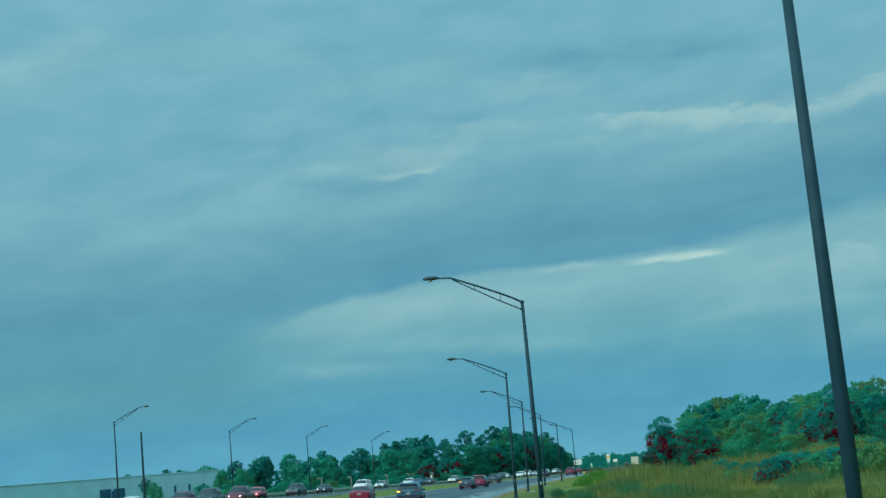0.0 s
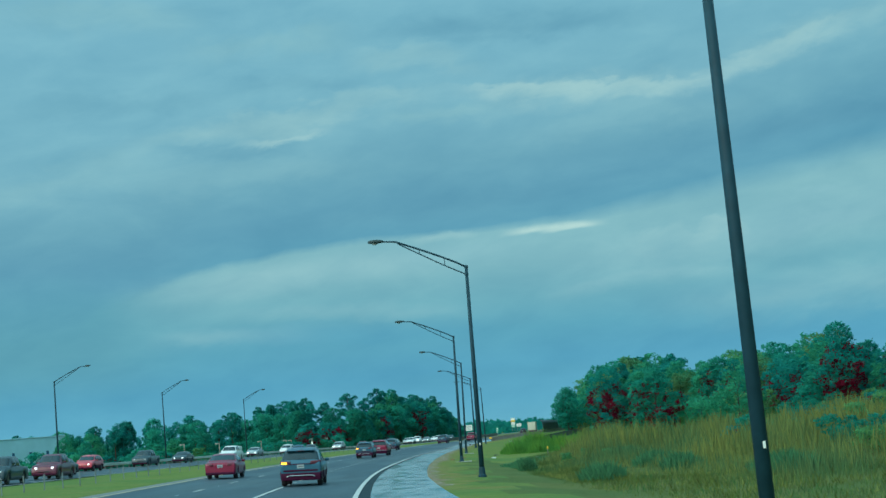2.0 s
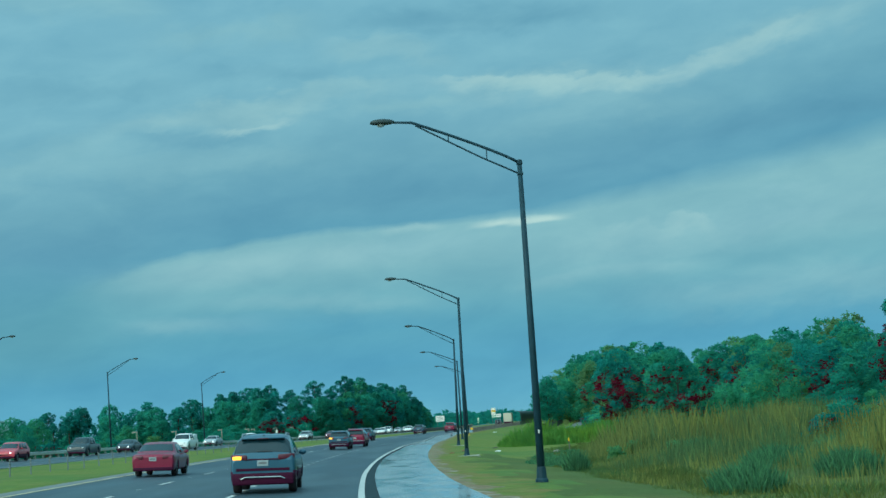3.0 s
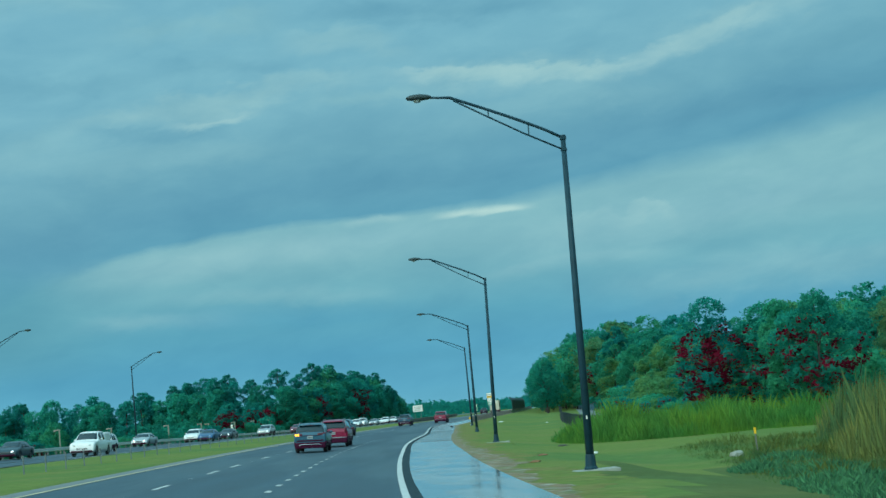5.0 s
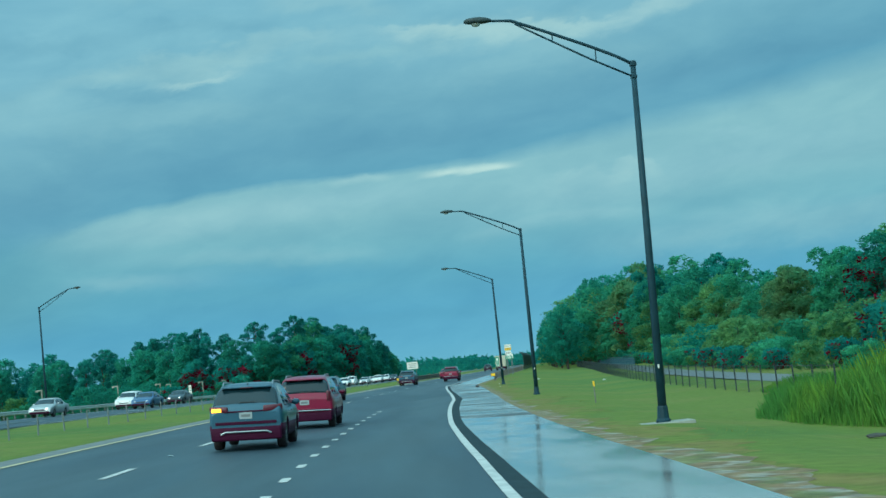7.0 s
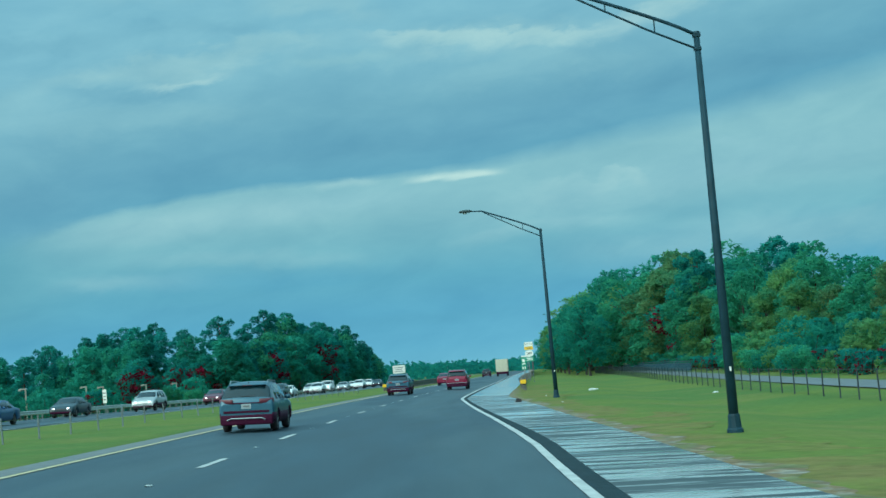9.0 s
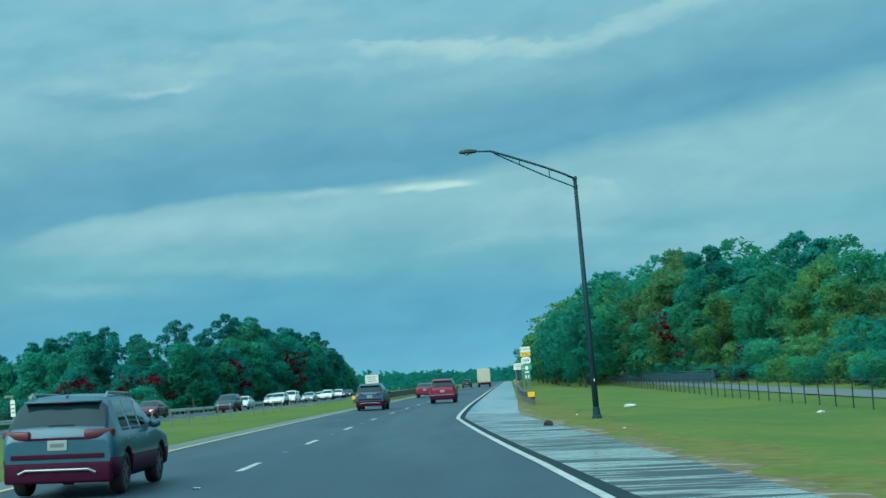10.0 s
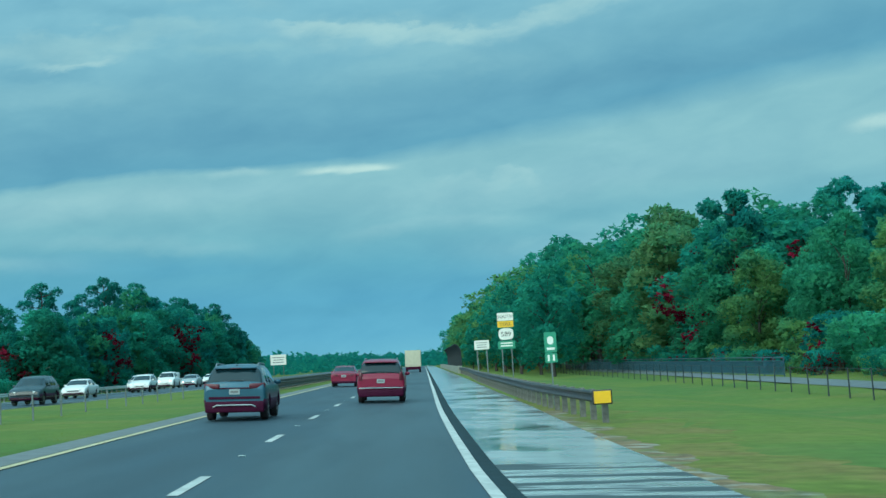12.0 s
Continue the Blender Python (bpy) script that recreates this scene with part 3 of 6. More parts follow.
# ---- ground: one sheet, in rows along the road ----
def build_ground():
    s = np.concatenate([[-3000, -1200, -500, -250, -140], np.arange(-100, 520, 4.0), np.arange(520, 900, 20.0), [1000, 1300, 1800, 2600, 4000]])
    left = [-3000, -1200, -500, -250, -150, -110, -80, -64, -52, -44, -36, -30, -27.5, -26, -24.7, -24.2, -20, -16, -13.4, -12.9, -11.5, -9.5, -8, -6.5, -5, -3.5, -2.2, -1.2, -0.8]
    right = [-0.25, 0.05, 0.5, 1.0, 1.6, 2.4, 3.4, 4.5, 5.8, 7.2, 9, 11, 14, 18, 23, 30, 40, 55, 80, 120, 200, 350, 600, 950]
    cols = [np.full(len(s), float(c)) for c in left] + [gutter_edge(s) + c for c in right]
    rng = np.random.RandomState(4)
    V, n = [], len(s)
    for j, c in enumerate(cols):
        x, y = flat(s, c)
        z = level(s, c)
        paved = ((c > -24.4) & (c < -13.1)) | ((c > -1.0) & (c < gutter_edge(s) - 0.1))
        z = z - np.where(paved, 0.10, 0.0) + np.where(paved, 0.0, rng.uniform(-0.035, 0.035, n)) * np.clip((c - gutter_edge(s) - 1.5) / 3.0, 0.0 if j >= len(left) else 1.0, 1.0)
        V += list(zip(x.tolist(), y.tolist(), z.tolist()))
    F = [(j * n + i, (j + 1) * n + i, (j + 1) * n + i + 1, j * n + i + 1) for j in range(len(cols) - 1) for i in range(n - 1)]
    ob = part("ground", (V, [], F), [M_GRASS, M_GRASS_ROUGH], smooth=True)
    # the swale beside the reeds is left longer and greener
    for k, pg in enumerate(ob.data.polygons):
        j, i = divmod(k, n - 1)
        if j - len(left) >= 4 + (i * 7 % 3) and 45 + (j * 7 % 5) * 4 < s[i] < 146 + (j * 5 % 4) * 4 and j - len(left) < 14 + (i * 5 % 3):
            pg.material_index = 1
    return tagged(ob, "mown yellow-green roadside grass on gently sloping ground", "grass", kind="structure")


ground = build_ground()

# ---- the two carriageways ----
road = tagged(strip("road", -60, 900, -0.95, dark_edge, M_ASPHALT, 0.0, across=6), "dark grey damp asphalt carriageway with worn lane paint", "road", kind="structure")
far_road = tagged(strip("road", -60, 900, -24.4, -13.1, M_ASPHALT, 0.0, across=4), "dark grey asphalt carriageway beyond the grass median", "road", kind="structure")
tagged(strip("pavement", -60, 205, dark_edge, gutter_edge, M_WET, 0.012, thick=0.1, across=2), "wet pale concrete shoulder mirroring the sky", "shoulder", kind="structure")
tagged(strip("pavement", 205, 297, dark_edge, gutter_edge, M_GROOVE, 0.012, thick=0.1, across=2), "wet grooved concrete shoulder with dark cross streaks", "shoulder", kind="structure")
tagged(strip("pavement", 297, 900, dark_edge, gutter_edge, M_PALE, 0.012, thick=0.1, across=2), "wet pale concrete shoulder beside the guardrail", "shoulder", kind="structure")
strip("shoulder_seam", -60, 900, lambda s: white_edge(s) + 0.08, lambda s: dark_edge(s) + 0.02, M_SEALED, 0.008, road)
strip("edge_shoulder", -60, 900, -0.95, -0.16, M_KERB, 0.006, road)
strip("edge_line", -60, 900, -0.10, 0.08, M_YELLOW_LINE, 0.010, road)
strip("edge_line", -60, 900, lambda s: white_edge(s) - 0.09, lambda s: white_edge(s) + 0.08, M_WHITE_LINE, 0.012, road, step=1.0)
strip("edge_line", -60, 900, -13.65, -13.5, M_WHITE_LINE, 0.010, far_road)
strip("edge_line", -60, 900, -24.1, -23.95, M_WHITE_LINE, 0.010, far_road)
strip("lane_line", -60, 104, 7.26, 7.40, M_WHITE_LINE, 0.010, road)
for k in range(34):
    s = 5.5 - 24.38 + 12.19 * k + (0 if k < 16 else -5.3)
    strip("lane_dash", s, s + 3.05, 3.58, 3.74, M_WHITE_LINE, 0.010, road, step=1.0)
    strip("reflector", s + 7.5, s + 7.62, 3.60, 3.72, M_SIGN_WHITE, 0.022, road, step=0.1, thick=0.02)
    if k % 2 == 0:
        strip("lane_dash", s + 4, s + 7.05, -17.10, -16.96, M_WHITE_LINE, 0.010, far_road, step=1.0)
        strip("lane_dash", s + 4, s + 7.05, -20.60, -20.46, M_WHITE_LINE, 0.010, far_road, step=1.0)
for k in range(32):
    s = 183.2 - 3.655 * 21 + 3.655 * k
    strip("lane_dash", s, s + 0.95, 7.24, 7.40, M_WHITE_LINE, 0.010, road, step=0.5)
# bare, sandy ground where the grass gives out along the shoulder
def soil_edge(s):
    """The ragged outer edge of the bare strip."""
    s = np.asarray(s, dtype=float)
    w = 0.50 + 0.30 * np.sin(s * 0.9) * np.sin(s * 0.23) + 0.75 * np.exp(-((s - 163) / 9.0) ** 2) + 0.5 * np.exp(-((s - 178) / 6.0) ** 2) + 0.3 * np.exp(-((s - 200) / 9.0) ** 2)
    return gutter_edge(s) + np.maximum(0.06, w + 0.12 * np.sin(s * 1.9 + 1.0) + 0.06 * np.sin(s * 4.3) + 0.03 * np.sin(s * 9.7 + 2.0))


def dry_edge_line(s):
    """The uneven outer edge of the dry grass along the shoulder."""
    s = np.asarray(s, dtype=float)
    return gutter_edge(s) + np.interp(s, [200, 240], [1.75, 2.7]) + 0.5 * np.sin(s * 0.31) + 0.30 * np.sin(s * 0.83 + 1.0) + 0.2 * np.sin(s * 2.1) + 0.12 * np.sin(s * 5.2 + 0.5) + 0.06 * np.sin(s * 11.3)


strip("dry_verge", 90, 335, lambda s: gutter_edge(s) - 0.02, dry_edge_line, M_DRYGROUND, 0.004, ground, step=0.2)
strip("bare_soil", 95, 320, lambda s: gutter_edge(s) - 0.02, soil_edge, M_SAND, 0.008, ground, step=0.12)
strip("footpath", 190, 470, 26.6, 29.2, M_PATH, 0.05, ground, step=4.0)


# ---- street lamps ----
def street_lamp(height, label, group):
    """A tapered pole with a truss arm to -x and a cobra-head lamp; origin at the foot."""
    t = thing("street_lamp", label, "street lamp", group)
    part("pole", tube([(0, 0, 0.3), (0, 0, height * 0.5), (0, 0, height + 0.03)], [0.115, 0.095, 0.070], 12), M_POLE, t, smooth=True)
    bm = bmesh.new()
    rings = [(0.19, 0.0), (0.19, 0.10), (0.155, 0.14), (0.135, 0.42), (0.12, 0.46)]
    tube([(0, 0, z) for _, z in rings], [r for r, _ in rings], 10, bm)
    part("base", bm, M_POLE, t)
    part("pole_cap", tube([(0, 0, height + 0.02), (0, 0, height + 0.06), (0, 0, height + 0.07)], [0.080, 0.078, 0.03], 10), M_POLE, t)
    up = []
    for k in range(9):
        u = k / 8
        up.append((-3.1 * u, 0, height - 0.02 + 1.36 * u ** 0.88))
    up += [(-3.30, 0, height + 1.355), (-3.7, 0, height + 1.38)]
    part("arm", tube(up, [0.043] * 9 + [0.036, 0.034], 8), M_POLE, t, smooth=True)
    low = [(-0.02, 0, height - 0.35), (-1.1, 0, height + 0.19), (-2.2, 0, height + 0.80), (-3.0, 0, height + 1.25)]
    part("brace", tube(low, 0.026, 8), M_POLE, t, smooth=True)
    part("strut", tube([(-0.95, 0, height + 0.12), (-0.95, 0, height + 0.45)], 0.018, 6), M_POLE, t)
    part("strut", tube([(-2.05, 0, height + 0.72), (-2.05, 0, height + 0.92)], 0.018, 6), M_POLE, t)
    part("clamp", box(0.17, 0.17, 0.09, 0, 0, height - 0.07, 0.01), M_POLE, t)
    part("clamp", box(0.165, 0.165, 0.07, 0, 0, height - 0.39, 0.01), M_POLE, t)
    head = bmesh.new()
    secs = [(-3.62, 0.05, 0.05), (-3.72, 0.10, 0.09), (-3.92, 0.155, 0.12), (-4.12, 0.16, 0.11), (-4.26, 0.12, 0.085), (-4.33, 0.05, 0.04)]
    rows = []
    for x, w, h in secs:
        rows.append([head.verts.new((x, w * math.cos(2 * math.pi * k / 10), height + 1.38 + h * (math.sin(2 * math.pi * k / 10) if k < 6 else 0.55 * math.sin(2 * math.pi * k / 10)))) for k in range(10)])
    for a, b in zip(rows, rows[1:]):
        for k in range(10):
            head.faces.new((a[k], a[(k + 1) % 10], b[(k + 1) % 10], b[k]))
    head.faces.new(rows[0])
    head.faces.new(rows[-1][::-1])
    bmesh.ops.recalc_face_normals(head, faces=head.faces)
    lamp = part("lamp_head", head, M_LAMP, t, "weathered grey cobra-head lamp", smooth=True)
    lens = tube([(-4.02, 0, height + 1.265), (-4.02, 0, height + 1.32)], [0.09, 0.12], 12)
    part("lens", lens, M_LENS, lamp)
    return t


LAMP_LABEL = "tall dark bronze street lamp with trussed arm on the grass verge"
lamp0 = street_lamp(9.35, LAMP_LABEL, "street lamps along the verge")
# station, offset, height factor, and the degrees by which the pole leans away from its arm
LAMPS = [(15.3, 18.55, 1.0, 0.0), (60.5, 16.97, 1.018, 0.0), (105.2, 16.0, 1.003, 0.9), (149.6, 15.93, 0.997, 1.4), (193.0, 15.83, 1.004, 1.8), (236.3, 14.97, 0.985, 0.5), (282.1, 13.03, 0.981, 0.0)]


def lamp_pose(s, l, k, lean):
    return posed(s, l, -0.02) @ Matrix.Rotation(radians(lean), 4, "Y") @ Matrix.Diagonal((1, 1, k, 1))


for row in LAMPS[1:]:
    copy_thing(lamp0, lamp_pose(*row))
lamp0.matrix_basis = lamp_pose(*LAMPS[0])
for s, l, _, _ in LAMPS:
    pad = box(1.5, 0.9, 0.10, 0, 0, 0, 0.02)
    if not 140 < s < 200:
        pad.free()
        continue
    p = tagged(part("concrete_pad", pad, M_PAD), "pale concrete pad round a lamp foot", "concrete pad", "lamp pads")
    p.matrix_basis = posed(s, l, -0.075)
for s, l, _, _ in LAMPS[1:]:
    tags = tagged(part("pole_marker", box(0.04, 0.012, 0.10, 0, 0, 0, 0.003), M_SIGN_WHITE), "small pale tag on a lamp pole", "tag", "pole tags")
    tags.matrix_basis = posed(s, l, 1.40) @ Matrix.Translation((0.02, -0.120, 0))
far_lamp = street_lamp(9.9, "tall dark street lamp behind the far guardrail", "street lamps beyond the far carriageway")
FAR_LAMPS = [(144.6, -26.0), (187.8, -25.2), (235.0, -26.6), (281.0, -26.7)]
for s, l in FAR_LAMPS[1:]:
    copy_thing(far_lamp, posed(s, l, -0.05, 180) @ Matrix.Diagonal((0.88, 1, 0.95 if s < 200 else 1.0, 1)))
far_lamp.matrix_basis = posed(*FAR_LAMPS[0], -0.05, 180) @ Matrix.Diagonal((0.88, 1, 0.955, 1))


# ---- guardrails ----
W_BEAM = [(0.00, -0.155), (0.055, -0.13), (0.075, -0.09), (0.02, -0.03), (0.02, 0.03), (0.075, 0.09), (0.055, 0.13), (0.00, 0.155)]


def w_beam(pts, side, z0):
    """A corrugated beam along stations and offsets; side: +1 or -1, the way its face looks."""
    V, F, n = [], [], len(W_BEAM)
    for s, l in pts:
        for d, z in W_BEAM:
            V.append(at(s, l + side * d, z0 + z))
        for d, z in W_BEAM:
            V.append(at(s, l + side * (d - 0.008), z0 + z))
    m = 2 * n
    for i in range(len(pts) - 1):
        for k in range(n - 1):
            a, b = i * m + k, (i + 1) * m + k
            F += [(a, a + 1, b + 1, b), (a + n, b + n, b + n + 1, a + n + 1)]
        for k in (0, n - 1):
            a, b = i * m + k, (i + 1) * m + k
            F.append((a, b, b + n, a + n))
    return [tuple(v) for v in V], [], F


def guardrail(label, s0, s1, offset, side, mat, post_mat, gap, two=False, group="", top=0.55, post=(0.10, 0.16)):
    t = thing("guardrail", label, "guardrail", group)
    n = max(2, int((s1 - s0) / 4) + 1)
    pts = [(s0 + (s1 - s0) * i / (n - 1), offset(s0 + (s1 - s0) * i / (n - 1))) for i in range(n)]
    part("beam", w_beam(pts, side, top), mat, t)
    if two:
        part("rub_rail", w_beam(pts, side, top - 0.33), mat, t)
    proto = None
    for i in range(int((s1 - s0) / gap) + 1):
        s = s0 + 0.4 + i * gap
        if s > s1:
            break
        l = offset(s) - side * 0.13
        if proto is None:
            proto = part("post", box(post[0], post[1], top + 0.35, 0, 0, -0.18, 0.008), post_mat, t)
            ob = proto
        else:
            ob = new("post", proto.data)
            ob.parent = t
        ob.matrix_basis = posed(s, l)
    return t


guardrail("long galvanised guardrail behind the far carriageway", 120, 520, lambda s: -25.2, 1, M_RAIL, M_GALV, 2.4, group="guardrails", top=0.62)
right_rail = guardrail("dark weathered guardrail beside the wet shoulder", 310.6, 470, lambda s: 10.90 + 0.48 * max(0.0, (332 - s) / 21.5) ** 1.6 + 0.5 * min(1.0, max(0.0, (s - 380) / 40)), -1, M_RUST, M_WOODPOST, 1.9, False, "guardrails", 0.64, (0.15, 0.2))
cap = part("end_cap", box(0.50, 0.10, 0.36, 0, 0, 0, 0.03), M_RUST, right_rail)
cap.matrix_basis = posed(310.4, 11.36, 0.48)
face = part("reflective_panel", box(0.42, 0.02, 0.30, 0, 0, 0, 0.008), M_CAP, right_rail, "yellow reflective end panel")
face.matrix_basis = posed(310.3, 11.36, 0.51)
left_rail = guardrail("dark weathered guardrail on the grass median", 352, 470, lambda s: -2.7 - 0.5 * max(0.0, (372 - s) / 20), 1, M_RUST, M_WOODPOST, 1.9, True, "guardrails", 0.60, (0.15, 0.2))
face = part("reflective_panel", box(0.40, 0.02, 0.30, 0, 0, 0, 0.008), M_CAP, left_rail, "yellow reflective end panel")
face.matrix_basis = posed(351.8, -3.2, 0.43)

# cable barrier posts on the median
cable = thing("cable_barrier", "thin galvanised cable barrier on the grass median", "cable barrier")
proto = None
for i in range(68):
    s = 95 + 3.9 * i
    if proto is None:
        proto = part("post", box(0.06, 0.05, 1.05, 0, 0, -0.2, 0.006), M_GALV, cable)
        ob = proto
    else:
        ob = new("post", proto.data)
        ob.parent = cable
    ob.matrix_basis = posed(s, -6.5) @ Matrix.Rotation(radians(random.uniform(-2, 2)), 4, "Y")
for z in (0.45, 0.6, 0.75):
    V, F = [], []
    ss_ = np.arange(95, 357, 6.0)
    for s in ss_:
        p = at(float(s), -6.44, z)
        V += [tuple(p), tuple(p + Vector((0.012, 0, 0.012))), tuple(p + Vector((-0.012, 0, 0.012)))]
    for i in range(len(ss_) - 1):
        for k in range(3):
            F.append((3 * i + k, 3 * i + (k + 1) % 3, 3 * i + 3 + (k + 1) % 3, 3 * i + 3 + k))
    part("cable", (V, [], F), M_GALV, cable)


# ---- fences by the footpath ----
def mesh_fence(label, s0, s1, l, height, gap, rails, wires, mat=M_FENCE):
    t = thing("fence", label, "fence", "fences by the footpath")
    n = int((s1 - s0) / gap)
    proto = None
    for i in range(n + 1):
        s = s0 + i * gap
        if proto is None:
            proto = part("post", tube([(0, 0, -0.2), (0, 0, height + 0.05)], 0.032, 8), mat, t)
            ob = proto
        else:
            ob = new("post", proto.data)
            ob.parent = t
        ob.matrix_basis = posed(s, l(s)) @ Matrix.Rotation(radians(random.uniform(-1.5, 1.5)), 4, "Y")
    for z, r in rails:
        pts = [at(s0 + (s1 - s0) * k / 60, l(s0 + (s1 - s0) * k / 60), z) for k in range(61)]
        part("rail", tube(pts, r, 6), mat, t)
    if wires:
        V, F = [], []
        for i in range(n):
            for k in range(wires):
                a = at(s0 + gap * (i + k / wires), l(s0 + gap * i), 0.05)
                for d in (-1, 1):
                    b = at(s0 + gap * (i + (k + d * 0.9) / wires), l(s0 + gap * i), height)
                    q = len(V)
                    V += [tuple(a), tuple(a + Vector((0.005, 0.011, 0))), tuple(b + Vector((0.005, 0.011, 0))), tuple(b)]
                    F.append((q, q + 1, q + 2, q + 3))
        part("wire_mesh", (V, [], F), mat, t)
    return t


mesh_fence("black chain-link fence between grass and footpath", 205, 460, lambda s: 23.6 - 0.012 * max(0, s - 380), 1.15, 3.0, [(1.15, 0.012)], 36)
railing = mesh_fence("dark picket railing behind the footpath, mirrored sky put into its blue", 364, 470, lambda s: 29.8 - 0.02 * max(0, s - 340), 1.25, 2.4, [(1.25, 0.035), (1.02, 0.028), (0.18, 0.028)], 0, M_RAILING)
V, F = [], []
for i in range(700):
    s = 364.1 + 0.15 * i
    l = 29.8 - 0.02 * max(0, s - 340)
    q = len(V)
    for z in (0.18, 1.02):
        c = at(s, l, z)
        V += [tuple(c + Vector(v)) for v in ((0.012, 0.012, 0), (-0.012, 0.012, 0), (-0.012, -0.012, 0), (0.012, -0.012, 0))]
    F += [(q + k, q + (k + 1) % 4, q + 4 + (k + 1) % 4, q + 4 + k) for k in range(4)]
part("picket_infill", (V, [], F), M_RAILING, railing)["kind"] = "stuff"


# ---- signs ----
def lettering(text, size, mat, parent, m, label=""):
    cu = bpy.data.curves.new("lettering", "FONT")
    cu.body, cu.size, cu.align_x, cu.align_y, cu.extrude = text, size, "CENTER", "CENTER", 0.002
    tmp = bpy.data.objects.new("lettering", cu)
    me = bpy.data.meshes.new_from_object(tmp)
    bpy.data.objects.remove(tmp)
    me.materials.append(mat)
    ob = new("lettering", me)
    ob.parent = parent
    ob.matrix_basis = m @ Matrix.Rotation(radians(90), 4, "X")
    if label:
        ob["label"] = label
    return ob


def plate(w, h, z, y=0.0, x=0.0, bevel=0.03, thick=0.012):
    """An upright plate with clipped corners, base at z, facing -y."""
    bm = bmesh.new()
    pts = [(-w / 2 + bevel, 0), (w / 2 - bevel, 0), (w / 2, bevel), (w / 2, h - bevel), (w / 2 - bevel, h), (-w / 2 + bevel, h), (-w / 2, h - bevel), (-w / 2, bevel)]
    f = bm.faces.new([bm.verts.new((x + a, y, z + b)) for a, b in pts])
    g = bmesh.ops.extrude_face_region(bm, geom=[f])["geom"]
    bmesh.ops.translate(bm, vec=(0, thick, 0), verts=[v for v in g if isinstance(v, bmesh.types.BMVert)])
    bmesh.ops.recalc_face_normals(bm, faces=bm.faces)
    return bm


route = thing("route_sign", "stacked white, yellow and green toll route plates on two posts", "road sign")
for x in (-0.27, 0.27):
    part("post", box(0.06, 0.05, 3.3, x, 0.03, -0.3, 0.008), M_GALV, route)
south = part("direction_plate", plate(0.92, 0.50, 4.08), M_SIGN_WHITE, route, "white plate with dark lettering")
lettering("SOUTH", 0.27, M_SIGN_DARK, south, pose(0, -0.004, 4.33))
toll = part("toll_plate", plate(0.92, 0.40, 3.66), M_SIGN_YELLOW, route, "yellow plate with dark lettering")
lettering("TOLL", 0.27, M_SIGN_DARK, toll, pose(0, -0.004, 3.86))
sh = bmesh.new()
pts = []
for k in range(24):
    a = 2 * math.pi * k / 24
    r = 0.45 * (1 - 0.06 * math.cos(4 * a))
    pts.append((r * math.cos(a), 0, 3.24 + 0.86 * r * math.sin(a)))
f = sh.faces.new([sh.verts.new(p) for p in pts])
g = bmesh.ops.extrude_face_region(sh, geom=[f])["geom"]
bmesh.ops.translate(sh, vec=(0, 0.012, 0), verts=[v for v in g if isinstance(v, bmesh.types.BMVert)])
bmesh.ops.recalc_face_normals(sh, faces=sh.faces)
shield = part("route_shield", sh, M_SIGN_WHITE, route, "white round-cornered shield with dark route number")
lettering("589", 0.40, M_SIGN_DARK, shield, pose(0, -0.004, 3.22))
name_plate = part("name_plate", plate(0.98, 0.50, 2.30), M_SIGN_GREEN, route, "green plate with pale bars")
for z in (2.62, 2.45):
    part("print_bar", box(0.66, 0.006, 0.085, 0, -0.004, z), M_SIGN_WHITE, name_plate)
route.matrix_basis = posed(356.8, 11.85, 0.15, -2) @ Matrix.Diagonal((1, 1, 0.90, 1))

mile = thing("mile_marker", "narrow green mile marker with shield on a thin post", "road sign")
part("post", box(0.05, 0.04, 2.1, 0, 0.03, -0.4, 0.006), M_GALV, mile)
upper = part("upper_plate", plate(0.42, 0.70, 1.84), M_SIGN_GREEN, mile)
part("shield", plate(0.21, 0.27, 2.12, -0.008, 0, 0.06, 0.008), M_SIGN_WHITE, upper)
part("print_bar", box(0.27, 0.006, 0.08, 0, -0.004, 1.93), M_SIGN_WHITE, upper)
lower = part("lower_plate", plate(0.42, 0.33, 1.49), M_SIGN_GREEN, mile)
for x in (-0.09, 0.09):
    part("print_bar", box(0.07, 0.006, 0.21, x, -0.004, 1.55), M_SIGN_WHITE, lower)
mile.matrix_basis = posed(324.3, 11.46, 0.0, -3)


def board(name, label, w, h, z, s, l, legs, up=0.0):
    t = thing(name, label, "road sign", "white boards by the road")
    f = part("face", plate(w, h, z), M_SIGN_WHITE, t)
    for k in range(3):
        part("print_bar", box(w * (0.75, 0.6, 0.68)[k], 0.006, h * 0.07, 0, -0.005, z + h * (0.70 - 0.24 * k)), M_KERB, f)
    for x in ([-w * 0.32, w * 0.32] if legs == 2 else [0]):
        part("post", box(0.10, 0.08, z + h * 0.8 + 0.5, x, 0.06, -0.5, 0.01), M_GALV, t)
    t.matrix_basis = posed(s, l, up)
    return t


board("road_sign", "white board on two posts behind the guardrail", 1.06, 0.66, 2.35, 378.1, 11.30, 2, 0.0)
board("road_sign", "white board on two tall posts across the median", 2.9, 1.9, 2.4, 545, -20.0, 2)
board("road_sign", "narrow white board on one post by the far guardrail", 0.36, 1.3, 1.3, 339, -28.5, 1)


def slim_post(s, l, up=0):
    t = thing("marker_post", "slim utility marker post with yellow cap in rough grass", "marker post", "utility markers")
    part("post", box(0.05, 0.04, 0.9, 0, 0, -0.15, 0.01), M_WOODPOST, t, "dull grey stem")
    part("cap", box(0.08, 0.06, 0.22, 0, 0, 0.66, 0.02), M_CAP, t, "yellow cap")
    t.matrix_basis = posed(s, l, up)


